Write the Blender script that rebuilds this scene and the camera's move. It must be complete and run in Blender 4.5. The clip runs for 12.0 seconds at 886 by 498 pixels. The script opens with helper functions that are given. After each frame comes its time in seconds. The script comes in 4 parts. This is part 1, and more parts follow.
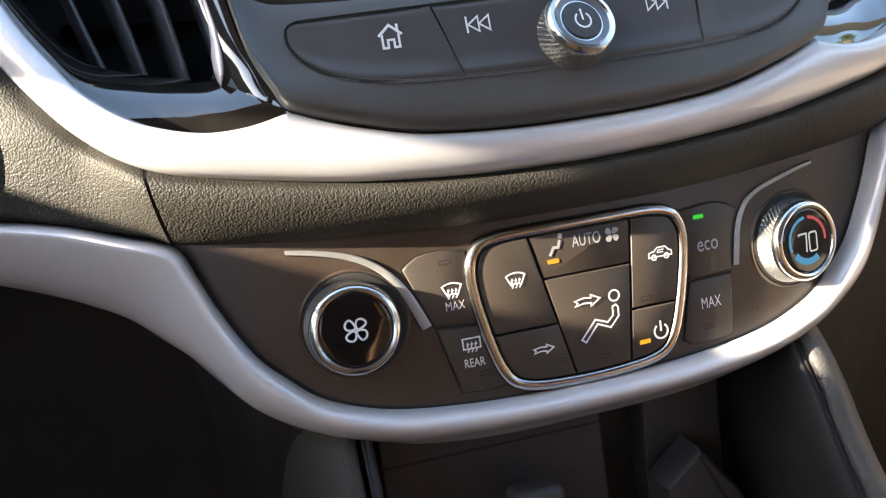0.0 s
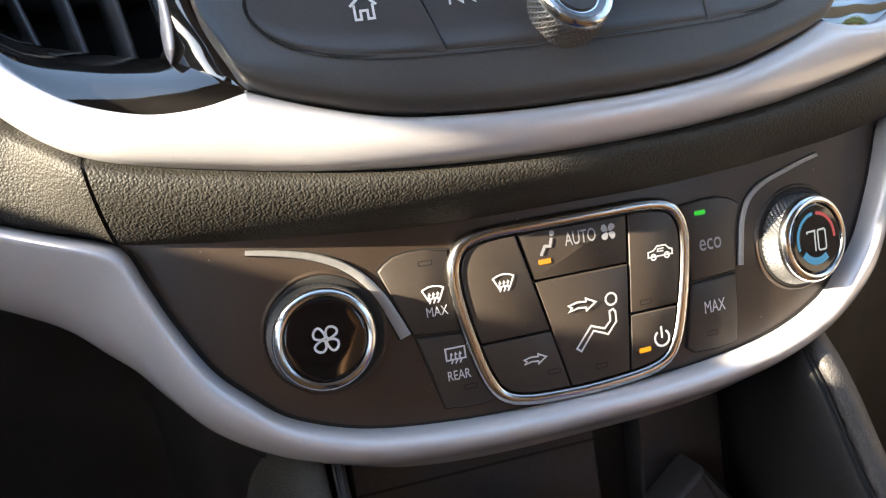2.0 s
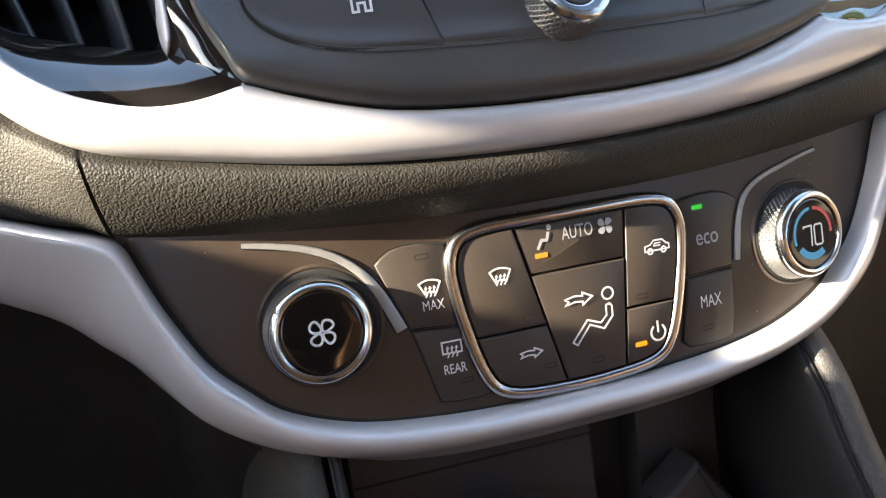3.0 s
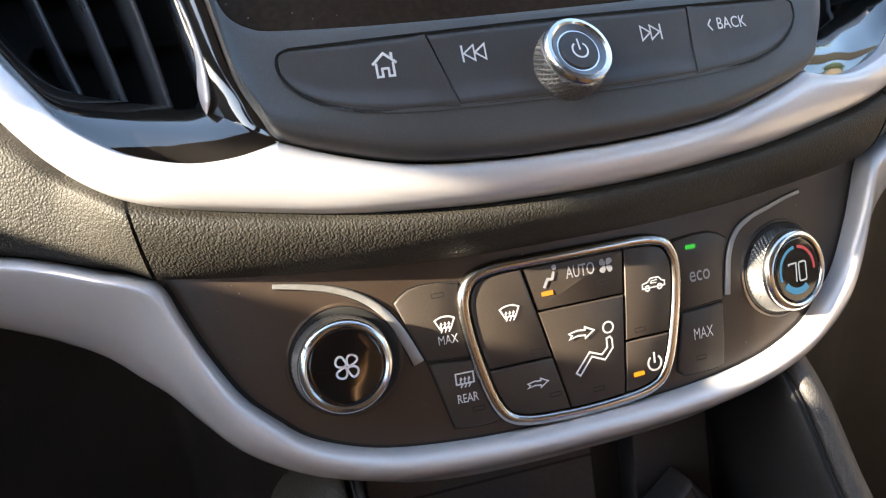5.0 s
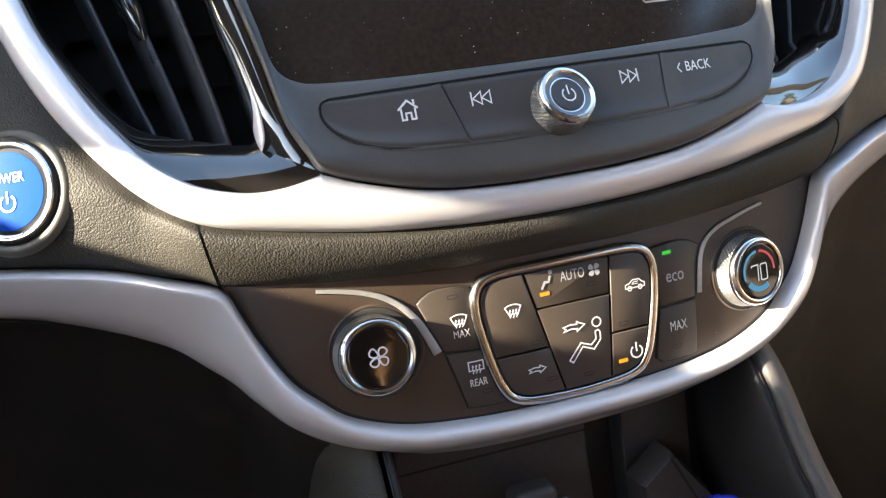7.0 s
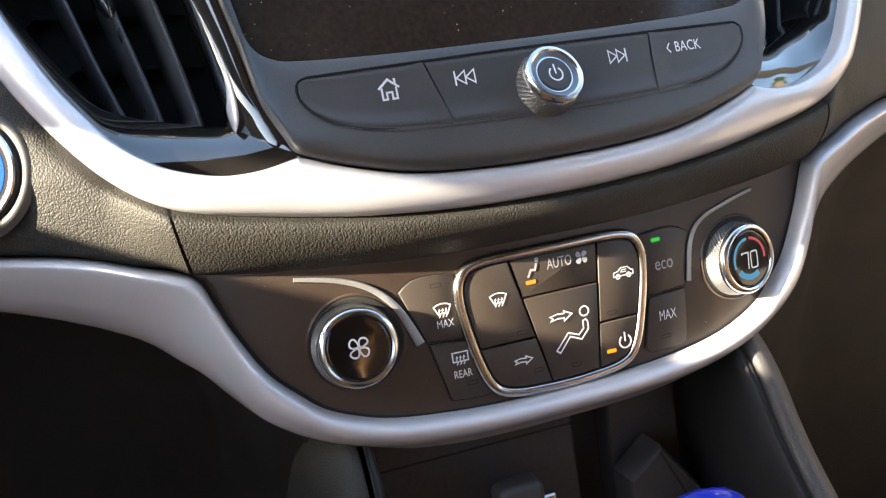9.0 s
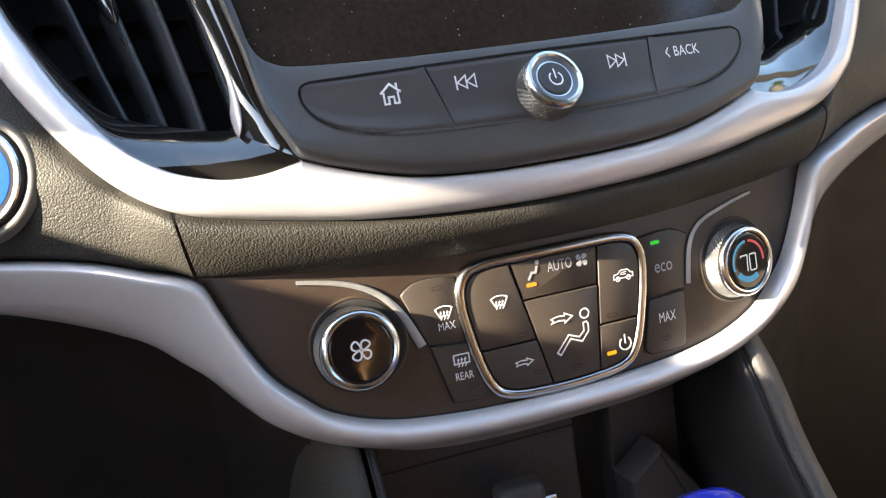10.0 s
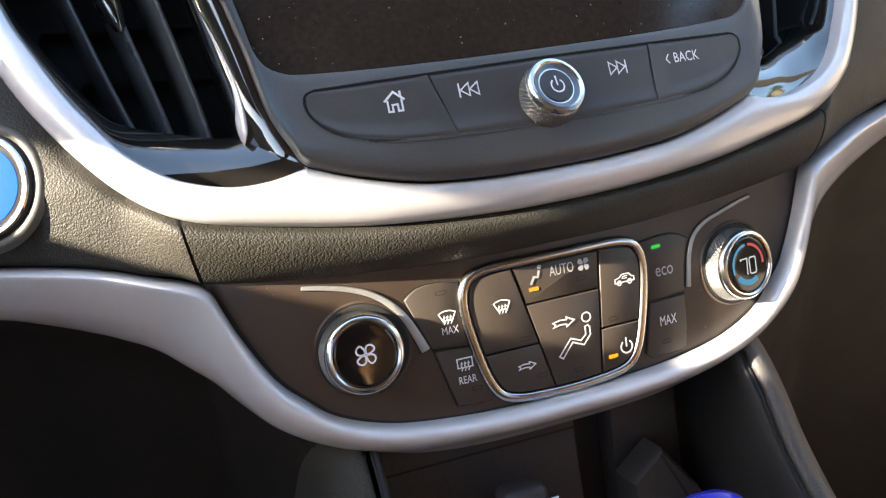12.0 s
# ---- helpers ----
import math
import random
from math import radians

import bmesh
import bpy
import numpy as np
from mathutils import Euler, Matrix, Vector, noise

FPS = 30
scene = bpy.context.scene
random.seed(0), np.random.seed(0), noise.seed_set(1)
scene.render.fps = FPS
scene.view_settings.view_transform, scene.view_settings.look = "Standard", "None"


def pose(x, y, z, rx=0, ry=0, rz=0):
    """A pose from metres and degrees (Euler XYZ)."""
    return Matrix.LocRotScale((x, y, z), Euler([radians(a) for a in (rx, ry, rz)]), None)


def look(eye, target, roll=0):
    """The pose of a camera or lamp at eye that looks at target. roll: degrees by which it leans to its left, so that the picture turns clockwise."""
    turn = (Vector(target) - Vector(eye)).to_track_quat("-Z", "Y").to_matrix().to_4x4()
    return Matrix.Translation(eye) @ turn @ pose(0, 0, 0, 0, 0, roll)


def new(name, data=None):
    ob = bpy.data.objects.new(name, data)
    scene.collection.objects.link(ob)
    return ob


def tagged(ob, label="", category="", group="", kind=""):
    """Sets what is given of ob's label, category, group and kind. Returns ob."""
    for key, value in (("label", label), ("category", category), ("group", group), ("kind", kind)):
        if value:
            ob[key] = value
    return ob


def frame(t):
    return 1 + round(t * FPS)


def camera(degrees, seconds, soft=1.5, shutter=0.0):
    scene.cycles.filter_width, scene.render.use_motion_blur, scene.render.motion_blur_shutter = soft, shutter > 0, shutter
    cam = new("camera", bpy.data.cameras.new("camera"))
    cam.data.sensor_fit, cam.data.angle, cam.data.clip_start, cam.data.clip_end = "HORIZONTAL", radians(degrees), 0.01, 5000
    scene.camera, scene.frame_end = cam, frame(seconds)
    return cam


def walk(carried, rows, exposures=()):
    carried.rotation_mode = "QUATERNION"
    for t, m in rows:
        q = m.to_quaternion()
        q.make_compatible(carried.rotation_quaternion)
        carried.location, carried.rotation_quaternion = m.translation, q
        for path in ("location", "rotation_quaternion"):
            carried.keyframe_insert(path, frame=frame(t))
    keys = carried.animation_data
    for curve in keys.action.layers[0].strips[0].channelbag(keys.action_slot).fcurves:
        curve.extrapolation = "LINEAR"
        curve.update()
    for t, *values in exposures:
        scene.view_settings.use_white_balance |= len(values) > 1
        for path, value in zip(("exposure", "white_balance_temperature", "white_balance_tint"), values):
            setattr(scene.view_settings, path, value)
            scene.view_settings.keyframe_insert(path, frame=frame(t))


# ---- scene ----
cam = camera(59.54, 12.0, soft=1.2)
ROWS = [
    (0, -0.1294, -0.2427, 1.0261, 53.65, 1.11, -15.68),
    (0.5, -0.1243, -0.2370, 1.0078, 55.22, 0.54, -16.73),
    (1, -0.1266, -0.2238, 1.0054, 55.78, 0.08, -17.96),
    (1.5, -0.1261, -0.2198, 1.0015, 55.13, -0.07, -17.88),
    (2, -0.1271, -0.2202, 0.9991, 55.21, 0.24, -17.66),
    (2.5, -0.1264, -0.2195, 0.9998, 54.90, -0.30, -17.84),
    (3, -0.1269, -0.2198, 0.9991, 54.69, -0.05, -17.74),
    (5, -0.1390, -0.2290, 1.0256, 55.04, -0.39, -18.10),
    (5.5, -0.1467, -0.2495, 1.0583, 54.28, -0.47, -18.11),
    (6, -0.1540, -0.2638, 1.0788, 55.56, -0.22, -18.08),
    (6.5, -0.1543, -0.2717, 1.0769, 54.55, 0.36, -17.71),
    (7, -0.1565, -0.2715, 1.0713, 54.08, 0.43, -18.01),
    (7.5, -0.1589, -0.2703, 1.0682, 54.11, 0.01, -18.84),
    (9.5, -0.1541, -0.2633, 1.0565, 54.08, -0.24, -19.24),
    (10, -0.1565, -0.2664, 1.0593, 54.36, -0.18, -19.29),
    (10.5, -0.1581, -0.2668, 1.0611, 54.38, -0.20, -19.38),
    (11, -0.1586, -0.2669, 1.0638, 54.22, -0.07, -19.36),
    (11.5, -0.1590, -0.2648, 1.0614, 54.19, -0.20, -19.52),
    (12, -0.1590, -0.2671, 1.0640, 54.30, -0.08, -19.46),
]
walk(cam, [(t, pose(x, y, z, rx, ry, rz)) for t, x, y, z, rx, ry, rz in ROWS],
     exposures=[(0, 3.04, 7050, 7), (2.5, 2.98, 7050, 7), (5, 3.04, 7050, 7), (7.5, 3.08, 7050, 7), (10, 3.13, 7050, 7), (12, 3.13, 7050, 7)])

# ---- light ----
SUN_TO = Vector((-0.93, 0.02, 0.36)).normalized()
world = bpy.data.worlds.new("sky")
scene.world = world
world.use_nodes = True
wn = world.node_tree.nodes
sky = wn.new("ShaderNodeTexSky")
sky.sky_type, sky.sun_disc = "NISHITA", False
sky.sun_elevation = math.asin(SUN_TO.z)
sky.sun_rotation = math.atan2(SUN_TO.x, SUN_TO.y)
world.node_tree.links.new(sky.outputs[0], wn["Background"].inputs[0])
wn["Background"].inputs[1].default_value = 0.142
sun = new("sun", bpy.data.lights.new("sun", "SUN"))
sun.data.energy, sun.data.angle, sun.data.color = 4.7, radians(0.6), (1.0, 0.90, 0.76)
sun.matrix_world = look(SUN_TO * 5, (0, 0, 0))

# ---- materials ----
def mat(name, base, rough=0.5, metal=0.0, coat=0.0, var=0.15, grain=400.0, bump=0.0, bump_scale=800.0, cells=False,
        dust=0.0, spec=0.5, rough_var=0.08, flake=0.0):
    """A procedural surface: colour variation at two scales, fine relief and, where wanted, settled dust."""
    m = bpy.data.materials.new(name)
    m.use_nodes = True
    nt = m.node_tree
    n, link = nt.nodes, nt.links.new
    b = n["Principled BSDF"]
    co = n.new("ShaderNodeTexCoord")

    def noise_tex(scale, detail=3.0):
        t = n.new("ShaderNodeTexNoise")
        t.inputs["Scale"].default_value, t.inputs["Detail"].default_value = scale, detail
        link(co.outputs["Object"], t.inputs["Vector"])
        return t

    def ramp(src, lo, hi):
        r = n.new("ShaderNodeMapRange")
        link(src, r.inputs["Value"])
        r.inputs["From Min"].default_value, r.inputs["From Max"].default_value = 0.3, 0.7
        r.inputs["To Min"].default_value, r.inputs["To Max"].default_value = lo, hi
        return r.outputs[0]

    def times(a, c):
        t = n.new("ShaderNodeMath")
        t.operation = "MULTIPLY"
        link(a, t.inputs[0])
        link(c, t.inputs[1])
        return t.outputs[0]

    fine, broad = noise_tex(grain), noise_tex(28.0, 4.0)
    value = times(ramp(fine.outputs[0], 1 - var, 1 + var), ramp(broad.outputs[0], 1 - var * 0.7, 1 + var * 0.7))
    hue = n.new("ShaderNodeMix")
    hue.data_type, hue.blend_type = "RGBA", "MULTIPLY"
    hue.inputs[0].default_value = 1.0
    hue.inputs[6].default_value = (*base, 1)
    link(value, hue.inputs[7])
    colour = hue.outputs[2]
    rough_out = ramp(broad.outputs[0], max(0.02, rough - rough_var * rough), rough + rough_var)
    if dust:
        v = n.new("ShaderNodeTexVoronoi")
        v.inputs["Scale"].default_value = 430.0
        v.inputs["Randomness"].default_value = 1.0
        link(co.outputs["Object"], v.inputs["Vector"])
        near = n.new("ShaderNodeMath")
        near.operation = "LESS_THAN"
        link(v.outputs["Distance"], near.inputs[0])
        pick = n.new("ShaderNodeMath")
        pick.operation = "MULTIPLY"
        sep = n.new("ShaderNodeSeparateColor")
        link(v.outputs["Color"], sep.inputs[0])
        few = n.new("ShaderNodeMath")
        few.operation = "POWER"
        link(sep.outputs[0], few.inputs[0])
        few.inputs[1].default_value = 6.0
        link(few.outputs[0], pick.inputs[0])
        pick.inputs[1].default_value = 0.09 * dust
        link(pick.outputs[0], near.inputs[1])
        mix = n.new("ShaderNodeMix")
        mix.data_type = "RGBA"
        link(near.outputs[0], mix.inputs[0])
        link(colour, mix.inputs[6])
        mix.inputs[7].default_value = (0.30, 0.28, 0.26, 1)
        colour = mix.outputs[2]
    link(colour, b.inputs["Base Color"])
    link(rough_out, b.inputs["Roughness"])
    b.inputs["Metallic"].default_value = metal
    b.inputs["Coat Weight"].default_value = coat
    b.inputs["Coat Roughness"].default_value = 0.08
    b.inputs["Specular IOR Level"].default_value = spec
    if bump:
        h = n.new("ShaderNodeBump")
        h.inputs["Strength"].default_value = bump
        h.inputs["Distance"].default_value = 0.0006
        if cells:
            wob = noise_tex(300.0, 2.0)
            off = n.new("ShaderNodeVectorMath")
            off.operation = "MULTIPLY_ADD"
            link(wob.outputs["Color"], off.inputs[0])
            off.inputs[1].default_value = (0.0018, 0.0018, 0.0018)
            link(co.outputs["Object"], off.inputs[2])
            v2 = n.new("ShaderNodeTexVoronoi")
            v2.feature = "SMOOTH_F1"
            v2.inputs["Scale"].default_value = bump_scale
            v2.inputs["Smoothness"].default_value = 0.6
            link(off.outputs[0], v2.inputs["Vector"])
            inv = n.new("ShaderNodeMath")
            inv.operation = "SUBTRACT"
            inv.inputs[0].default_value = 1.0
            link(v2.outputs["Distance"], inv.inputs[1])
            link(inv.outputs[0], h.inputs["Height"])
        else:
            link(noise_tex(bump_scale, 2.0).outputs[0], h.inputs["Height"])
        link(h.outputs[0], b.inputs["Normal"])
    return m


def glow(name, colour, strength, base=(0.02, 0.02, 0.02)):
    m = bpy.data.materials.new(name)
    m.use_nodes = True
    b = m.node_tree.nodes["Principled BSDF"]
    b.inputs["Base Color"].default_value = (*base, 1)
    b.inputs["Emission Color"].default_value = (*colour, 1)
    b.inputs["Emission Strength"].default_value = strength
    return m


SILVER = mat("silver_paint", (0.63, 0.612, 0.628), 0.34, 0.25, 0.8, var=0.05, grain=2500, bump=0.03, bump_scale=2600, rough_var=0.04)
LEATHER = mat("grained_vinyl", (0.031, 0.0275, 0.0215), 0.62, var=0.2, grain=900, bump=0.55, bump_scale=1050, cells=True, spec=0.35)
FLANGE = mat("smooth_vinyl", (0.085, 0.078, 0.066), 0.45, var=0.06)
KEYCAP = mat("key_plastic", (0.056, 0.053, 0.054), 0.4, var=0.1, grain=1500, bump=0.05, bump_scale=3000, dust=0.4)
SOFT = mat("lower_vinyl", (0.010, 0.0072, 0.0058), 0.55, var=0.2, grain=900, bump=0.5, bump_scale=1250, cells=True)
SATIN = mat("satin_black_plastic", (0.043, 0.029, 0.021), 0.36, var=0.12, grain=1500, bump=0.06, bump_scale=3000, dust=1.2)
BUTTON = mat("button_plastic", (0.042, 0.032, 0.025), 0.45, var=0.1, grain=1500, bump=0.05, bump_scale=3000, dust=0.4)
BEZEL = mat("bezel_plastic", (0.072, 0.070, 0.070), 0.36, var=0.1, grain=1500, bump=0.05, bump_scale=3000, dust=0.3)
PIANO = mat("piano_black", (0.011, 0.010, 0.0095), 0.045, coat=1.0, spec=1.0, var=0.2, dust=1.1, rough_var=0.02)
GAP = mat("dark_gap", (0.011, 0.0105, 0.010), 0.8)
CHROME = mat("satin_chrome", (0.72, 0.71, 0.70), 0.17, 1.0, var=0.04, rough_var=0.05)
DISH = mat("grey_satin", (0.16, 0.17, 0.19), 0.32, 0.6, var=0.08)
KNURL = mat("knurled_chrome", (0.24, 0.235, 0.23), 0.36, 0.85, var=0.08, rough_var=0.05)
FRAMECHROME = mat("warm_grey_chrome", (0.50, 0.47, 0.44), 0.2, 1.0, var=0.06, rough_var=0.06)
BARSILVER = mat("accent_silver", (0.32, 0.32, 0.32), 0.35, 0.5, var=0.05)
DIAL = mat("dial_glass", (0.008, 0.006, 0.006), 0.05, coat=0.4, var=0.1, dust=0.3, rough_var=0.02)
SCREEN = mat("screen_glass", (0.027, 0.020, 0.016), 0.12, coat=0.0, var=0.2, dust=1.7, rough_var=0.05)
PRINT = mat("white_print", (0.72, 0.72, 0.72), 0.5, var=0.03)
DIMPRINT = mat("grey_print", (0.36, 0.36, 0.38), 0.5, var=0.03)
FIN = mat("vent_fin_plastic", (0.06, 0.06, 0.063), 0.27, var=0.1)
BLUE = mat("blue_button_plastic", (0.0003, 0.055, 0.36), 0.4, coat=0.0, spec=0.04, var=0.05)
SHIFTBLUE = mat("blue_shift_cap", (0.01, 0.025, 0.42), 0.15, coat=0.8, var=0.1)
RUBBER = mat("tray_rubber", (0.014, 0.013, 0.014), 0.7, var=0.2, bump=0.2, bump_scale=1500)
TRIMDARK = mat("console_plastic", (0.034, 0.031, 0.032), 0.5, var=0.15, bump=0.1, bump_scale=1600)
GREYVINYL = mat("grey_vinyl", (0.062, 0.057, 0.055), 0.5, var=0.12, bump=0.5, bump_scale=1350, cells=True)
DOORTRIM = mat("door_trim_vinyl", (0.17, 0.145, 0.12), 0.7, var=0.12, bump=0.3, bump_scale=900)
CLOTH = mat("cabin_trim", (0.022, 0.021, 0.02), 0.8, var=0.15)
SEATBOUNCE = mat("seat_bounce_tan", (0.34, 0.17, 0.07), 0.55, var=0.12, bump=0.2, bump_scale=700, cells=True)
HEADLINER = mat("headliner_fabric", (0.15, 0.13, 0.11), 0.9, var=0.08)
AMBER = glow("amber_light", (1.0, 0.36, 0.004), 0.180)
GREEN = glow("green_light", (0.01, 0.6, 0.03), 0.120)
LCD = glow("display_digits", (0.8, 0.85, 0.9), 0.080)
LCDBLUE = glow("display_blue", (0.05, 0.32, 0.6), 0.100)
LCDRED = glow("display_red", (0.6, 0.06, 0.07), 0.100)
ICONRED = glow("screen_red", (0.7, 0.05, 0.08), 0.055, (0.10, 0.008, 0.012))
ICONGREY = glow("screen_grey", (0.45, 0.45, 0.45), 0.072, (0.1, 0.1, 0.1))
ICONDARK = glow("screen_dark", (0.02, 0.02, 0.02), 0.135)
ICONWHITE = glow("screen_white", (0.8, 0.8, 0.8), 0.090)

# ---- shapes, in the dashboard's own frame: x across, y into the dash, z up its face, in millimetres ----
DASH = pose(0, 0, 0.80, -28, 0, 0)
ORIGIN = {}


def depth(x, z, off=0.0):
    """How deep the dash face lies at x, z: it curves away to both sides and leans back above the vents' foot."""
    a = max(0.0, abs(x) - 130)
    b = max(0.0, z - 105)
    return off + 0.00045 * x * x + 0.0008 * a * a + 0.22 * b


def P(x, z, off=0.0):
    return Vector((x, depth(x, z, off), z)) * 0.001


def Q(x, y, z):
    return Vector((x, y, z)) * 0.001


def seat_frame(x, z, off=0.0):
    """Frame on the dash face: right, up, out, and its origin."""
    dx = (depth(x + 1, z) - depth(x - 1, z)) / 2
    dz = (depth(x, z + 1) - depth(x, z - 1)) / 2
    out = Vector((dx, -1, dz)).normalized()
    right = Vector((1, dx, 0)).normalized()
    return P(x, z, off), right, out.cross(right) * -1 if out.cross(right).z < 0 else out.cross(right), out


def leaned(f, yaw, pitch, height):
    """The frame with its axis leaned to the right and up, its face kept in place."""
    o, r, up, out = f
    face = o + out * height * 0.001
    turn = Matrix.Rotation(math.radians(yaw), 3, up) @ Matrix.Rotation(math.radians(-pitch), 3, r)
    r2, up2, out2 = turn @ r, turn @ up, turn @ out
    return face - out2 * height * 0.001, r2, up2, out2


def put(f, u, v, h=0.0):
    o, r, up, out = f
    return o + (r * u + up * v + out * h) * 0.001


def thing(name, centre, label, category, group="", kind=""):
    e = new(name)
    e.empty_display_size = 0.02
    ORIGIN[e.name] = centre.copy()
    e.matrix_world = DASH @ Matrix.Translation(centre)
    return tagged(e, label, category, group, kind)


def part(name, bm, material, parent, label="", smooth=True):
    """Links a bmesh, given in the dash frame, as one mesh under a thing or a part."""
    o = ORIGIN[parent.name]
    bmesh.ops.remove_doubles(bm, verts=bm.verts, dist=1e-6)
    bmesh.ops.recalc_face_normals(bm, faces=bm.faces)
    bmesh.ops.translate(bm, verts=bm.verts, vec=-o)
    me = bpy.data.meshes.new(name)
    bm.to_mesh(me)
    bm.free()
    if smooth:
        for p in me.polygons:
            p.use_smooth = True
        me.set_sharp_from_angle(angle=radians(38))
    me.materials.append(material)
    ob = new(name, me)
    ob.parent = parent
    ORIGIN[ob.name] = o
    if label:
        tagged(ob, label)
    return ob


def spline(pts, n):
    """n points on a smooth curve through pts."""
    pts = [Vector(p) for p in pts]
    out = []
    k = len(pts) - 1
    for i in range(n):
        s = i * k / (n - 1)
        j = min(int(s), k - 1)
        t = s - j
        a, b, c, d = pts[max(j - 1, 0)], pts[j], pts[j + 1], pts[min(j + 2, k)]
        out.append(0.5 * (2 * b + (c - a) * t + (2 * a - 5 * b + 4 * c - d) * t * t + (3 * b - a - 3 * c + d) * t ** 3))
    return out


def both(pts):
    """A half outline, from the middle outwards, made whole."""
    return [(-p[0], *p[1:]) for p in reversed(pts) if abs(p[0]) > 1e-6] + list(pts)


def flip(pts):
    return [(-p[0], *p[1:]) for p in pts]


def loft(bm, rows, closed=False):
    grid = [[bm.verts.new(p) for p in row] for row in rows]
    for a, b in zip(grid, grid[1:]):
        m = len(a)
        for j in range(m if closed else m - 1):
            q = (a[j], a[(j + 1) % m], b[(j + 1) % m], b[j])
            try:
                bm.faces.new(q)
            except ValueError:
                pass
    return grid


def ribbon(A, B, prof, n=120, m=16):
    """A band between two outlines with a cross section prof: rows of (share of the way from A to B, offset)."""
    bm = bmesh.new()
    a, b, pr = spline(A, n), spline(B, n), spline(prof, m)
    loft(bm, [[P(*(p.lerp(q, s)), off) for s, off in pr] for p, q in zip(a, b)])
    return bm


def inset(poly, d):
    """A convex outline drawn in by d."""
    area = sum(p[0] * q[1] - q[0] * p[1] for p, q in zip(poly, poly[1:] + poly[:1]))
    sg = 1 if area > 0 else -1
    n, out = len(poly), []
    for i in range(n):
        a, b, c = Vector(poly[i - 1]), Vector(poly[i]), Vector(poly[(i + 1) % n])
        e1, e2 = (b - a).normalized(), (c - b).normalized()
        n1, n2 = Vector((-e1.y, e1.x)) * sg, Vector((-e2.y, e2.x)) * sg
        w = n1 + n2
        k = max(0.35, 1 + n1.dot(n2))
        out.append(tuple(b + w * (d / k)))
    return out


def clip(poly, a, b):
    """The share of a convex outline on the left of the line from a to b."""
    a, b = Vector(a), Vector(b)
    side = lambda p: (b.x - a.x) * (p[1] - a.y) - (b.y - a.y) * (p[0] - a.x)
    out = []
    for p, q in zip(poly, poly[1:] + poly[:1]):
        s, t = side(p), side(q)
        if s >= 0:
            out.append(p)
        if s * t < 0:
            k = s / (s - t)
            out.append((p[0] + (q[0] - p[0]) * k, p[1] + (q[1] - p[1]) * k))
    return out


def tidy(poly, d=0.4):
    out = []
    for p in poly:
        if not out or (Vector(p) - Vector(out[-1])).length > d:
            out.append(p)
    if (Vector(out[0]) - Vector(out[-1])).length < d:
        out.pop()
    return out


def plate(poly, off, thick=3.0, bevel=0.5, dish=0.0):
    """A key cap: a shaped plate with bevelled edges; dish sinks its middle."""
    bm = bmesh.new()
    rings = [(poly, off + thick), (poly, off + bevel), (inset(poly, bevel * 0.4), off + bevel * 0.3), (inset(poly, bevel), off)]
    if dish:
        rings += [(inset(poly, bevel + 2.0), off + dish * 0.3), (inset(poly, bevel + 4.0), off + dish)]
    grid = loft(bm, [[P(*p, o) for p in ring] for ring, o in rings], True)
    bm.faces.new(grid[-1])
    return bm


def revolve(f, prof, n=64):
    """A turned shape on a frame: prof is (radius, height)."""
    bm = bmesh.new()
    out = []
    for r, h in prof:
        out.append([put(f, r * math.cos(2 * math.pi * j / n), r * math.sin(2 * math.pi * j / n), h) for j in range(n)])
    grid = loft(bm, out, True)
    if prof[-1][0] > 0.01:
        bm.faces.new(grid[-1])
    return bm


def knurled(f, r0, r1, h0, h1, n, m, deep):
    """A grip ring with a cross-cut pattern: r0 at the foot, r1 at the top, n points round, m rows up."""
    prof = [(r0 - 0.8, h0 - 5), (r0 - 0.2, h0)]
    prof += [(r0 + (r1 - r0) * q / (2 * m), h0 + (h1 - h0) * q / (2 * m)) for q in range(2 * m + 1)] + [(r1 - 0.5, h1 + 0.3), (r1 - 1.2, h1 + 0.5)]
    bm = bmesh.new()
    out = []
    for i, (r, h) in enumerate(prof):
        ring = []
        for j in range(2 * n):
            a = math.pi * j / n
            low = deep if 2 <= i <= 2 * m + 2 and not (i % 2 == 0 and (j + i) % 4 == 0) and not (i % 2 == 1 and j % 2) else 0.0
            if 2 <= i <= 2 * m + 2 and (i + j) % 2:
                low = deep * 0.55
            ring.append(put(f, (r - low) * math.cos(a), (r - low) * math.sin(a), h))
        out.append(ring)
    loft(bm, out, True)
    return bm


def stroke(bm, f, pts, w, h=0.26, closed=False):
    """A printed line of width w along pts on a frame."""
    pts = [Vector(p) for p in pts]
    n = len(pts)
    left, right = [], []
    for i, p in enumerate(pts):
        a = pts[i - 1] if i or closed else p
        b = pts[(i + 1) % n] if i < n - 1 or closed else p
        d1 = (p - a).normalized() if (p - a).length else (b - p).normalized()
        d2 = (b - p).normalized() if (b - p).length else d1
        t = (d1 + d2)
        t = t.normalized() if t.length > 1e-6 else d1
        nn = Vector((-t.y, t.x))
        k = w / 2 / max(0.5, nn.dot(Vector((-d1.y, d1.x))))
        left.append(bm.verts.new(put(f, *(p + nn * k), h)))
        right.append(bm.verts.new(put(f, *(p - nn * k), h)))
    for i in range(n if closed else n - 1):
        j = (i + 1) % n
        bm.faces.new((left[i], right[i], right[j], left[j]))


def fill(bm, f, pts, h=0.3):
    bm.faces.new([bm.verts.new(put(f, *p, h)) for p in pts])


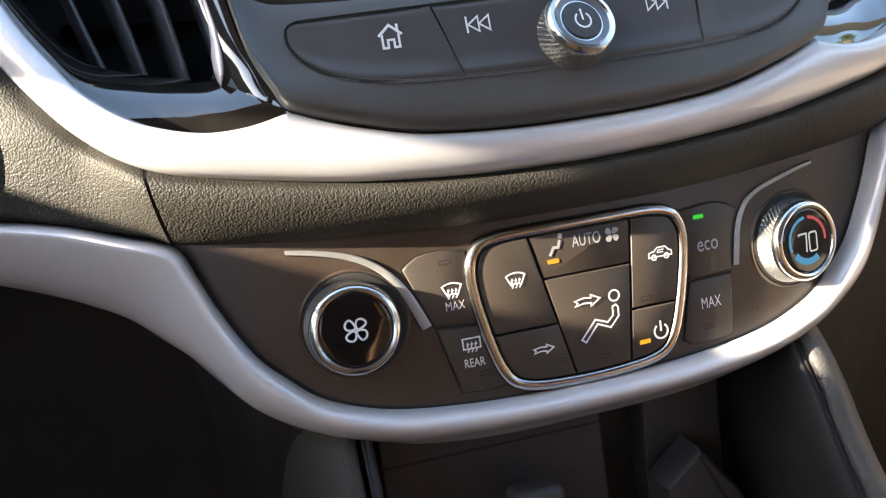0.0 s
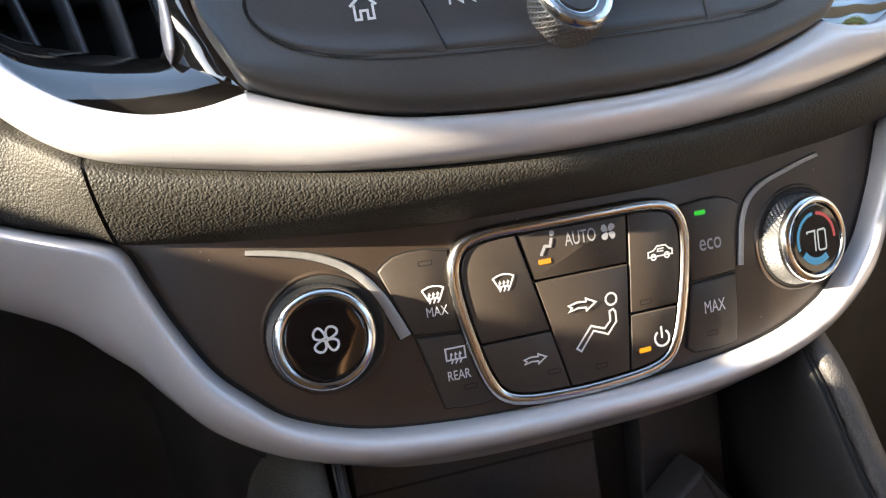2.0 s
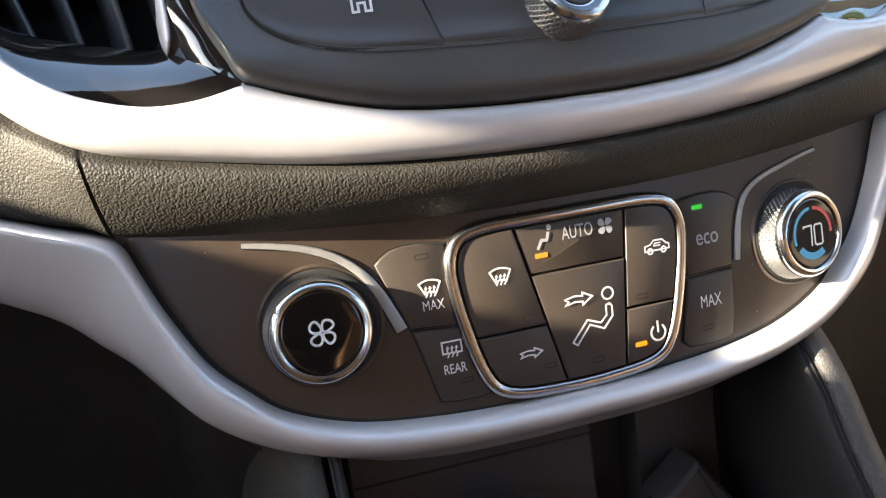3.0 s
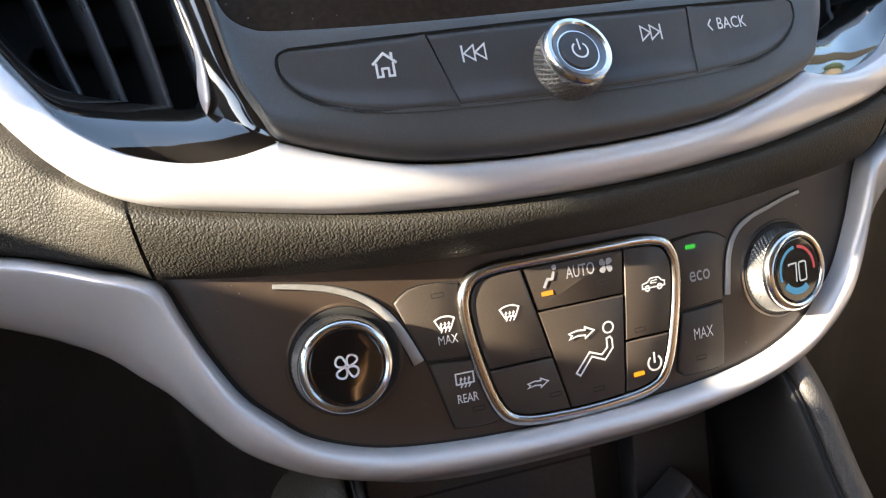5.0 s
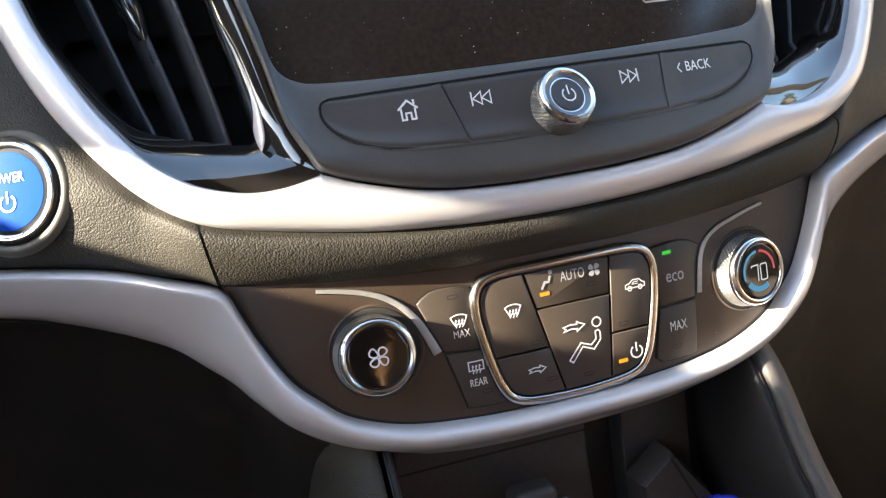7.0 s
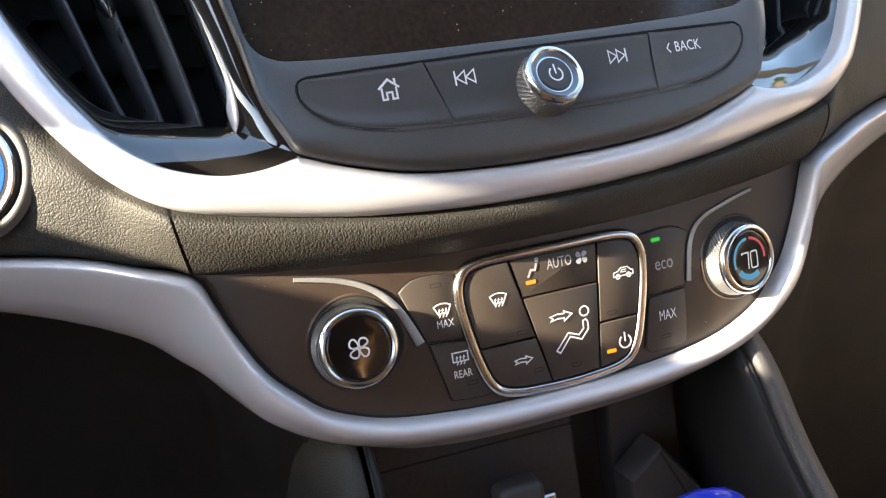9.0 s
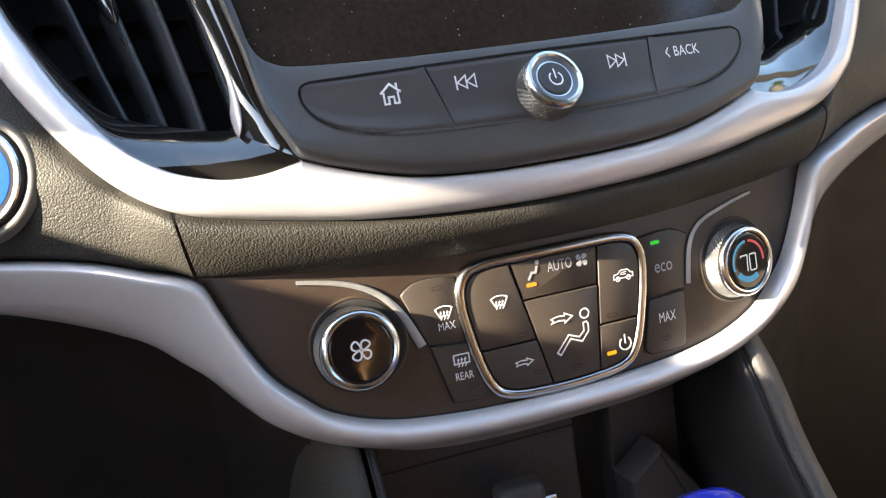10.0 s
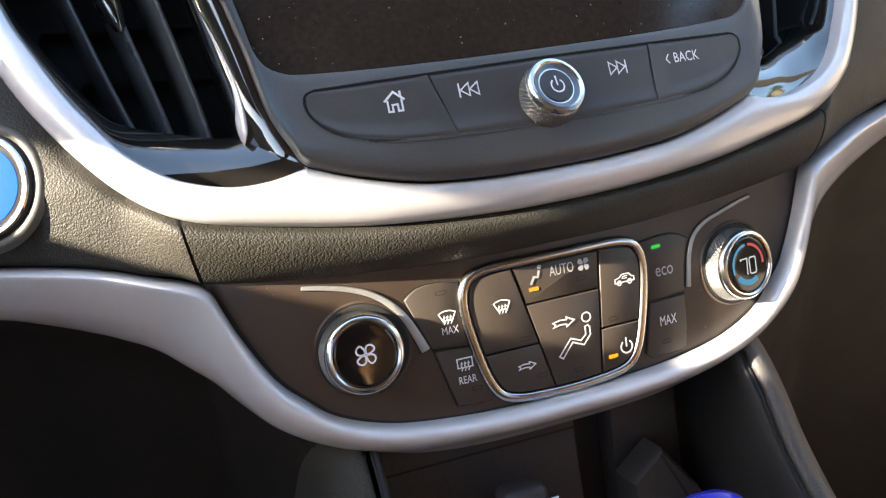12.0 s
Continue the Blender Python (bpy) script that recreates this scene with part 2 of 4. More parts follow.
def arc(cx, cy, r, a0, a1, n=20, ry=None):
    ry = r if ry is None else ry
    return [(cx + r * math.cos(radians(a0 + (a1 - a0) * i / n)), cy + ry * math.sin(radians(a0 + (a1 - a0) * i / n))) for i in range(n + 1)]


def round_box(x0, z0, x1, z1, r, n=6):
    out = []
    for cx, cz, a in ((x1 - r, z1 - r, 0), (x0 + r, z1 - r, 90), (x0 + r, z0 + r, 180), (x1 - r, z0 + r, 270)):
        out += arc(cx, cz, r, a, a + 90, n)
    return out


def letters(bm, f, text, u, v, size, h=0.3, squeeze=1.0, bold=0.006):
    """Words in the built-in font, centred at u, v on a frame; size is the capitals' height."""
    cu = bpy.data.curves.new("type", "FONT")
    cu.body, cu.size, cu.align_x, cu.align_y, cu.resolution_u = text, 1.0, "CENTER", "CENTER", 3
    cu.offset = bold
    ob = bpy.data.objects.new("type", cu)
    me = ob.to_mesh()
    k = size / 0.70
    vs = [bm.verts.new(put(f, u + p.co.x * k * squeeze, v + p.co.y * k, h)) for p in me.vertices]
    for p in me.polygons:
        try:
            bm.faces.new([vs[i] for i in p.vertices])
        except ValueError:
            pass
    ob.to_mesh_clear()
    bpy.data.objects.remove(ob)
    bpy.data.curves.remove(cu)


def icon(name, parent, f, draw, material=None, label=""):
    bm = bmesh.new()
    draw(bm, f)
    return part(name, bm, material or PRINT, parent, label, smooth=False)


def shrink(f, k):
    return (f[0], f[1] * k, f[2] * k, f[3])

# ---- outlines shared by neighbouring parts ----
TRIM_IN = [(0, 79.5), (30, 80), (65, 83), (93, 90), (115.5, 98.4), (116.5, 98.4), (132, 95.3), (149, 95.5), (167, 100.7), (179, 107.5), (190, 117),
           (199, 129), (209, 144), (219, 164), (227, 182), (235, 209), (243, 240)]
TRIM_OUT = [(0, 62), (34, 62.7), (68, 64.7), (101, 68.7), (103, 69), (140, 75.5), (160, 80), (173, 84), (183, 90), (194, 98), (204, 109),
            (215, 123), (226, 139), (236, 157), (244, 178), (253, 205), (262, 240)]
LIP = [(0, 39.5), (34, 39.5), (66, 40.5), (102, 43), (135, 46), (155, 48.3), (168.5, 50)]
SMILE_IN = [(0, -39), (28, -39), (60, -37.5), (94, -33), (120, -23.5), (134, -12), (146, 1), (157, 22), (163, 37), (168, 49.5)]
SMILE_OUT = [(0, -52.5), (28, -52.5), (58, -51.5), (86, -49), (112, -43), (132, -34.5), (149, -23), (164, -8), (174, 4), (184, 13)]
WING_TOP = [(177, 54.8), (190, 59), (214, 67), (240, 72), (267, 75.5), (300, 78), (360, 80)]
WING_LOW = [(195, 23.5), (208, 31.5), (225, 38.5), (248, 44.5), (272, 49), (304, 53), (364, 57)]

# ---- upper trim ----
upper_trim = thing("upper_trim", P(0, 70, -14), "glossy silver painted plastic trim sweeping under the vents and display", "dashboard trim")


def soften(line, k):
    """The line with its corners rounded over k neighbours."""
    n = len(line)
    return [sum((line[min(max(i + d, 0), n - 1)] for d in range(-k, k + 1)), Vector((0, 0))) / (2 * k + 1) for i in range(n)]


a, b = spline(both(TRIM_IN), 281), spline(both(TRIM_OUT), 281)
a_soft, b = soften(a, 9), soften(b, 9)
prof = spline([(0, -9), (0, -20), (0.06, -23), (0.3, -24.5), (0.6, -23.5), (0.85, -20.5), (0.96, -16.5), (1, -12), (0.98, -4)], 26)
bm = bmesh.new()
loft(bm, [[P(*(q.lerp(r, s) + (p - q) * max(0.0, 1 - s * 1.6) ** 2), off) for s, off in prof] for p, q, r in zip(a, a_soft, b)])
part("band", bm, SILVER, upper_trim)

# ---- lower trim ----
lower_trim = thing("lower_trim", P(0, -48, -5), "silver painted plastic trim curving under the climate panel", "dashboard trim")
a, b = spline(both(SMILE_IN + WING_TOP), 260), spline(both(SMILE_OUT + WING_LOW), 260)
# cross sections under the panel and on the wings: share of the width, offset, share of the underside
SMILE_PROF = [(0, 3, 0), (0, -5, 0), (0.08, -9.5, 0), (0.28, -12, 0), (0.55, -10.8, 0), (0.78, -7, 0), (0.96, -2, 0.05), (1, 3.5, 0.4), (1, 8.5, 0.8), (1, 13, 1), (1, 28, 1)]
WING_PROF = [(0, 4, 0), (0, -8, 0), (0.05, -12.5, 0), (0.12, -13, 0), (0.34, -9.4, 0), (0.52, -5.4, 0), (0.7, -1.4, 0), (0.85, 4, 0.1), (0.95, 10, 0.4), (1, 17, 0.8), (1, 28, 1)]
rows = []
for p, q in zip(a, b):
    w = min(1.0, max(0.0, (abs(p.x) - 146) / 26))
    w = w * w * (3 - 2 * w)
    under = float(np.interp(abs(p.x), (0, 95, 130, 160, 190, 215, 255, 300), (8, 8, 4, 3, 5, 4.5, 1, 0)))
    down = (q - p).normalized() * under
    prof = [Vector(m).lerp(Vector(n), w) for m, n in zip(SMILE_PROF, WING_PROF)]
    rows.append([P(*(p.lerp(q, v.x) + down * v.z), v.y) for v in spline(prof, 34)])
bm = bmesh.new()
loft(bm, rows)
part("band", bm, SILVER, lower_trim)

# ---- padded dash below the upper trim ----
dash_pad = thing("dash_pad", P(0, 50, -5), "dark grained soft vinyl dash padding with moulded seams", "dashboard")
LIP_PROF = [(-0.05, -12), (0.02, -16.5), (0.07, -19.2), (0.16, -20.2), (0.3, -19.6), (0.45, -17.8), (0.6, -14.8), (0.74, -10.8), (0.86, -5.8), (0.93, 0), (0.93, 14)]
part("centre_pad", ribbon(both(TRIM_OUT[:4] + TRIM_OUT[5:8]), both(LIP), LIP_PROF, 160, 26), LEATHER, dash_pad)
SIDE_A = TRIM_OUT[7:]
SIDE_B = [(169.3, 50.5), (178, 55.5), (191, 60), (216, 68), (242, 73), (270, 76.5), (312, 79), (362, 82), (420, 130), (430, 240)]
SIDE_PROF = [(-0.06, -3), (0.02, -6), (0.1, -9.5), (0.2, -10.5), (0.32, -10.6), (0.45, -10.2), (0.6, -9.5), (0.8, -7.5), (0.94, -3), (1.0, 6), (0.97, 14)]
for flipped in (False, True):
    A, B = [(p[0] + 1.1, p[1]) for p in SIDE_A], [(p[0] + 1.1, p[1]) for p in SIDE_B]
    if flipped:
        A, B = flip(A), flip(B)
    rows = []
    for i, (p, q) in enumerate(zip(spline(A, 160), spline(B, 160))):
        w = min(1.0, i / 45)
        w = w * w * (3 - 2 * w)
        prof = spline([(s1 + (s2 - s1) * w, o1 + (o2 - o1) * w) for (s1, o1), (s2, o2) in zip(LIP_PROF, SIDE_PROF)], 26)
        rows.append([P(*(p.lerp(q, s)), off) for s, off in prof])
    rows.insert(0, [v + Vector((0, 0.004, 0)) for v in rows[0]])
    bm = bmesh.new()
    loft(bm, rows)
    part("side_pad", bm, LEATHER, dash_pad)
    seam = [[v + Vector((0, 0.0012, 0)) for v in rows[1]], [v + Vector(((0.0016 if flipped else -0.0016), 0.0012, 0)) for v in rows[1]]]
    bm = bmesh.new()
    loft(bm, seam)
    part("seam", bm, GAP, dash_pad)

# ---- display unit ----
BEZ = [(0, 80.5), (30, 81), (65, 84), (93, 91), (114.5, 99), (121, 109), (127.5, 125), (132, 150), (137, 174), (143, 202), (154, 250)]
SCR = [(0, 136), (44, 136.3), (80, 137.2), (110, 139), (119, 141), (125.5, 145.5), (129, 153), (131, 165), (134, 180), (138.5, 202), (148, 250)]
display = thing("infotainment_display", P(0, 110, -20), "dark touchscreen unit with a row of buttons and a volume knob", "car display")
a, b = spline(both(BEZ), 200), spline(both(SCR), 200)
bm = bmesh.new()
prof = spline([(0, -8), (0, -21), (0.04, -25.5), (0.14, -28), (0.35, -26.5), (0.7, -24.5), (0.96, -23.4), (1.0, -22), (1.0, -19)], 26)
loft(bm, [[P(*(p.lerp(q, s)), off) for s, off in prof] for p, q in zip(a, b)])
part("bezel", bm, BEZEL, display)
bm = bmesh.new()
half = spline(SCR, 60)
rows = [[P(p.x * k / 12, p.y, -20.5) for k in range(-12, 13)] for p in half[22:]]
rows = [[P(x, 135.5, -20.5) for x in [half[22].x * k / 12 for k in range(-12, 13)]]] + rows
loft(bm, rows)
screen = part("screen", bm, SCREEN, display, "dark dusty touchscreen glass")


def tile(x0, z0, x1, z1, face, word, row):
    f = seat_frame((x0 + x1) / 2, z0 + 8, -20.9)
    cx = (x0 + x1) / 2
    bm = bmesh.new()
    out = [(x - cx, z - z0 - 8) for x, z in round_box(x0, z0, x1, z1, 6)]
    fill(bm, f, out, 0.1)
    t = part("app_tile", bm, face, screen, smooth=False)
    bm = bmesh.new()
    stroke(bm, f, out, 1.0, 0.16, closed=True)
    part("tile_border", bm, ICONGREY, screen, smooth=False)
    bm = bmesh.new()
    if word:
        letters(bm, f, word, 0, -2.0, 3.6, 0.2, 0.95)
    else:
        for k, w in enumerate((5, 7, 4, 6)):
            stroke(bm, f, [(-13 + k * 7, -2), (-13 + k * 7 + w - 1.5, -2)], 3.0, 0.2)
    part("caption", bm, ICONWHITE, screen, smooth=False)
    bm = bmesh.new()
    if row == 0:
        stroke(bm, f, arc(0, 12, 6, 200, 340, 12), 3.2, 0.2)
    elif row == 1:
        stroke(bm, f, [(-6, 5), (-6, 16), (6, 16), (6, 5)], 1.4, 0.2, closed=True)
    else:
        stroke(bm, f, arc(0, 11, 5, 0, 360, 16), 1.4, 0.2)
    part("symbol", bm, ICONWHITE, screen, smooth=False)


tile(-98, 180, -61, 214, ICONRED, "PHONE", 0)
tile(-49, 180, -12, 214, ICONDARK, "ENERGY", 1)
tile(0, 180, 37, 214, ICONDARK, "", 2)
f = seat_frame(76.5, 162, -20.9)
bm = bmesh.new()
stroke(bm, f, round_box(-18, -5, 18, 5, 1.2, 3), 0.9, 0.16, closed=True)
fill(bm, f, [(-7, -2.4), (-3.4, -2.4), (0, -0.4), (3.4, -2.4), (7, -2.4), (0, 2.6)], 0.18)
part("expand_key", bm, ICONGREY, screen, smooth=False)

# row of caps under the screen
KEY_ROW = [(111.5, 128), (108, 130.3), (100, 130.6), (50, 130.8), (0, 131), (-50, 130.8), (-100, 130.6), (-108, 130.3), (-111.5, 128), (-111, 122), (-105, 114.5),
        (-94, 108.5), (-75, 104.3), (-46, 102.4), (0, 101.6), (46, 102.4), (75, 104.3), (94, 108.5), (105, 114.5), (111, 122)]
KEY_ROW = tidy([tuple(p) for p in spline(KEY_ROW + KEY_ROW[:1], 121)], 0.8)


STRIP_OFF = -26.6
KEY_PROF = spline([(0, 3.5), (0, 1.1), (0.03, 0.3), (0.075, 0.0), (0.2, 0.35), (0.5, 0.7), (0.7, 0.9), (0.82, 0.5), (0.91, 0.0), (0.965, 0.25), (1, 1.1), (1, 3.5)], 34)


def edge_z(x, upper):
    """The key row's upper or lower edge at x."""
    best = None
    for p, q in zip(KEY_ROW, KEY_ROW[1:] + KEY_ROW[:1]):
        if min(p[0], q[0]) <= x <= max(p[0], q[0]) and abs(p[0] - q[0]) > 1e-6:
            z = p[1] + (q[1] - p[1]) * (x - p[0]) / (q[0] - p[0])
            best = z if best is None else (max(best, z) if upper else min(best, z))
    return 128.0 if best is None else best


def key_cap(x0, x1, lean0, lean1):
    """A key between x0 and x1 on the row's upper edge, with a pressed-in middle; lean is how far its side moves over at the foot."""
    bm = bmesh.new()
    rows = []
    n = 44
    for i in range(n + 1):
        u = (1 - math.cos(math.pi * i / n)) / 2
        x = x0 + (x1 - x0) * u
        lean = lean0 + (lean1 - lean0) * u
        zt, zb = edge_z(x, True), edge_z(x + lean, False)
        flat = min(1.0, 6 * u + 0.02, 6 * (1 - u) + 0.02) if abs(x0) > 60 or abs(x1) > 60 else 1.0
        rows.append([P(x + lean * s, zt + (zb - zt) * s, STRIP_OFF + (o if o > 2 else o * flat)) for s, o in KEY_PROF])
    for row, k in ((0, 0), (-1, 0)):
        rows.insert(0 if row == 0 else len(rows), [p + Vector((0, 0.003, 0)) for p in rows[row]])
    loft(bm, rows)
    return bm


caps = [part("key", key_cap(*k), KEYCAP, display) for k in ((-111.4, -56.4, 0, 8.5), (-55.6, 0, 8.5, 0), (0.4, 56.6, 0, -1.5), (57.4, 111.4, -1.5, 0))]
bm = bmesh.new()
grid = loft(bm, [[P(*p, -26.9) for p in inset(KEY_ROW, -0.8)], [P(*p, -23.5) for p in KEY_ROW]], True)
part("key_surround", bm, GAP, display)
bm = bmesh.new()
loft(bm, [[P(*p, -26.3) for p in inset(KEY_ROW, -1.1)], [P(*p, -26.3) for p in inset(KEY_ROW, 0.3)]], True)
part("key_gap", bm, GAP, display)


def draw_home(bm, f):
    stroke(bm, f, [(-4.6, 0.6), (0, 4.6), (4.6, 0.6)], 1.0)
    stroke(bm, f, [(-3.2, 1.0), (-3.2, -4.2), (-1.2, -4.2), (-1.2, -1.2), (1.2, -1.2), (1.2, -4.2), (3.2, -4.2), (3.2, 1.0)], 0.9)
    stroke(bm, f, [(3.0, 2.5), (3.0, 4.8)], 1.0)


def draw_skip(bm, f, s):
    for k in (0, 1):
        stroke(bm, f, [(s * (k * 4.4 - 4.4), -3), (s * (k * 4.4 - 0.2), 0), (s * (k * 4.4 - 4.4), 3)], 0.7, closed=True)
    stroke(bm, f, [(s * 4.7, -3.3), (s * 4.7, 3.3)], 0.8)


def draw_power(bm, f, r=3.2, w=0.8):
    stroke(bm, f, arc(0, -0.4, r, 125, 415, 24), w)
    stroke(bm, f, [(0, -0.4), (0, r + 1.2)], w)


icon("home_symbol", caps[0], seat_frame(-73.5, 121, STRIP_OFF + 0.2), draw_home)
icon("skip_symbol", caps[1], seat_frame(-38.6, 121.8, STRIP_OFF + 0.2), lambda bm, f: draw_skip(bm, f, -1))
icon("skip_symbol", caps[2], seat_frame(37.6, 121.8, STRIP_OFF + 0.2), lambda bm, f: draw_skip(bm, f, 1))


def draw_back(bm, f):
    letters(bm, f, "BACK", 2, 0, 5.0, 0.15, 0.82)
    stroke(bm, f, [(-8.2, 2.4), (-10.0, 0), (-8.2, -2.4)], 0.7)


icon("lettering", caps[3], seat_frame(75.6, 122.3, STRIP_OFF + 0.2), draw_back)

axis = Vector((0.0, -0.925, 0.38)).normalized()
vol = (put(seat_frame(0.5, 115.5, -24), 0, 0, 11) - axis * 0.011, Vector((1, 0, 0)), Vector((1, 0, 0)).cross(axis) * -1, axis)
vol = leaned(vol, 7, 3, 11)
vk = part("volume_knob", knurled(vol, 15.3, 14.7, -6.5, 7.2, 80, 9, 0.5), KNURL, display, "knurled chrome volume knob", smooth=False)
part("rim", revolve(vol, [(14.0, 7.8), (14.6, 8.4), (14.5, 9.8), (13.6, 10.9), (12.2, 11.2), (11.4, 10.6), (11.2, 9.5)], 72), CHROME, vk)
part("dish", revolve(vol, [(11.9, 10.6), (11.2, 10.2), (10.2, 9.8), (9.2, 9.6), (8.7, 9.3), (8.6, 8.4)], 64), DISH, vk, "grey satin dish round the cap")
part("cap", revolve(vol, [(8.5, 8.4), (8.4, 9.8), (8.0, 10.3), (5, 10.5), (0.01, 10.5)], 64), TRIMDARK, vk)
icon("power_symbol", vk, put(vol, 0, 0, 10.5) and (put(vol, 0, 0, 10.5), *vol[1:]), lambda bm, f: draw_power(bm, f, 3.3, 0.8))

# ---- climate panel ----
panel = thing("climate_panel", P(0, 0, 0), "dark climate control panel with two dials and backlit buttons", "climate controls")
part("faceplate", ribbon(both([(p[0], p[1] + 4) for p in LIP[:-1]] + [(170, 53)]), both([(0, -41), (34, -41), (66, -38.5), (100, -33), (132, -15), (155, 17), (168.6, 50)]), [(0, 0), (0.5, 0), (1, 0)], 140, 12), SATIN, panel)

bm = ribbon(both([(p[0] * 0.988, p[1] + 1.1) for p in SMILE_IN]), both(SMILE_IN), [(0, -0.35), (0.5, -0.35), (1.0, -0.35)], 200, 3)
part("edge_gap", bm, GAP, panel)

BOX = spline(both([(0, 36.9), (20, 36.9), (36, 36.6), (46, 34), (51, 28), (52.8, 20), (51.6, 6), (47.5, -14), (43.5, -26), (38, -33), (28, -36.6), (12, -37.9), (0, -38.2)])[12:] +
             flip(list(reversed([(0, 36.9), (20, 36.9), (36, 36.6), (46, 34), (51, 28), (52.8, 20), (51.6, 6), (47.5, -14), (43.5, -26), (38, -33), (28, -36.6), (12, -37.9)]))), 72)
BOX = tidy([tuple(p) for p in BOX], 0.6)
bm = bmesh.new()
loft(bm, [[P(*p, o) for p in inset(BOX, d)] for d, o in ((-0.9, 1), (-0.9, -1.8), (-0.3, -3.4), (0.6, -4.3), (2.2, -4.6), (3.4, -4.3), (4.2, -3.4), (4.4, -2.4), (4.4, 1))], True)
part("chrome_frame", bm, FRAMECHROME, panel, "satin chrome frame round the buttons")
IN = inset(BOX, 4.4)
if sum(p[0] * q[1] - q[0] * p[1] for p, q in zip(IN, IN[1:] + IN[:1])) < 0:
    IN.reverse()
bm = bmesh.new()
bm.faces.new([bm.verts.new(P(*p, -0.6)) for p in IN])
part("button_well", bm, GAP, panel)
V1, V2 = ((-24.5, 36), (-7.0, -40)), ((25.5, 36), (18.0, -40))
left_col, mid = clip(IN, V1[1], V1[0]), clip(clip(IN, V1[0], V1[1]), V2[1], V2[0])
right_col = clip(IN, V2[0], V2[1])
HL, HM, HR = ((-60, -8.6), (0, -8.6)), ((-60, 12.6), (60, 12.2)), ((0, -9.2), (60, -9.2))


def button(poly, off=-3.6, dish=0.0, name="button", gap=0.45):
    return part(name, plate(tidy(inset(poly, gap)), off, 3.0, 0.6, dish), BUTTON, panel)


b_defrost = button(clip(left_col, *HL))
b_feet = button(clip(left_col, HL[1], HL[0]))
b_auto = button(clip(mid, *HM), -3.2)
b_mode = button(clip(mid, HM[1], HM[0]))
b_recirc = button(clip(right_col, *HR))
b_power = button(clip(right_col, HR[1], HR[0]))
SIDE1 = [(-80, 27.2), (-77.2, 29.6), (-73, 32), (-68, 32.9), (-61, 32.8), (-51, 31.5), (-51.6, 20), (-49.8, 6), (-46.4, -2.2), (-69.8, -0.2)]
SIDE2 = [(-69.2, -1), (-46.2, -3), (-42.4, -18), (-37.6, -29.2), (-39.6, -31.6), (-44.5, -33), (-53, -32.8), (-61.5, -31.8)]
SIDE3 = [(53, -2.0), (76.5, -1.2), (77.4, 12), (79, 20), (81.6, 27.4), (77, 30.4), (71, 32.4), (63, 32.6), (51, 31.4), (51.4, 18)]
SIDE4 = [(47.5, -30), (51.5, -33.2), (63.6, -33.7), (71, -33.2), (73.8, -32.2), (75.4, -22), (76.4, -2.2), (53, -3.0)]
b_dmax = button(SIDE1, -1.6)
b_rear = button(SIDE2, -1.6)
b_eco = button(SIDE3, -1.6)
b_max = button(SIDE4, -1.6)
for poly in (SIDE1, SIDE2, SIDE3, SIDE4):
    bm = bmesh.new()
    loft(bm, [[P(*p, -0.2) for p in inset(poly, -0.25)], [P(*p, -0.2) for p in inset(poly, 0.9)]], True)
    part("button_gap", bm, GAP, panel)


def bezier_arrow(bm, f, s=1.0, w=0.75):
    stroke(bm, f, [(-6 * s, -1.6 * s), (-2 * s, -0.7 * s), (1.6 * s, -1.1 * s), (1.6 * s, -2.4 * s), (6 * s, 0.4 * s), (1.8 * s, 2.6 * s), (1.7 * s, 1.3 * s), (-2 * s, 1.7 * s), (-6 * s, 0.9 * s), (-4.6 * s, -0.3 * s)], w, closed=True)


def draw_defrost(bm, f, dy=0.0, rect=False):
    if rect:
        stroke(bm, f, [(-5, 4 + dy), (5, 4 + dy), (5, -2 + dy), (-5, -2 + dy)], 0.9, closed=True)
    else:
        stroke(bm, f, arc(0, -6 + dy, 11, 122, 58, 10) + arc(0, -6 + dy, 4.6, 50, 130, 6), 0.9, closed=True)
    for k in (-2.3, 0, 2.3):
        stroke(bm, f, [(k - 0.5, -4.2 + dy), (k + 0.5, -2.6 + dy), (k - 0.4, -0.9 + dy), (k + 0.2, 0.4 + dy)], 0.75, 0.18)
        fill(bm, f, [(k - 0.9, 0.2 + dy), (k + 1.1, 0.2 + dy), (k + 0.1, 1.9 + dy)], 0.18)


def draw_fan(bm, f, r=4.2, w=0.0):
    """Four blades that lean round the hub; outlines of width w, or filled."""
    for k in range(4):
        turn = Matrix.Rotation(radians(90 * k + 40), 2)
        pts = []
        for q in range(20):
            a = 2 * math.pi * q / 20
            u = (1 - math.cos(a)) / 2
            pts.append(tuple(turn @ Vector((r * (0.12 + 0.84 * u), r * (0.42 * math.sin(a) * (0.6 + 0.4 * u) + 0.09 * math.sin(math.pi * u))))))
        if w:
            stroke(bm, f, pts, w, closed=True)
        else:
            fill(bm, f, pts)


def draw_sitter(bm, f, s=1.0):
    k = 1.5
    up = [(x * s, z * s) for x, z in ((-0.6 - k + 1.2, 6.0), (-1.0, 1.6), (-4.2, -1.3), (-10.6, 1.2), (-18.6, -7.6))]
    low = [(x * s, z * s) for x, z in ((-16.6, -9.2), (-9.6, -1.2), (-2.8, -4.2), (1.9, 0.8), (2.0, 5.2), (1.0, 6.6))]
    stroke(bm, f, up + low, 0.8, closed=True)
    stroke(bm, f, arc(0.6 * s, 11.3 * s, 2.7 * s, 0, 360, 18)[:-1], 0.8, closed=True)


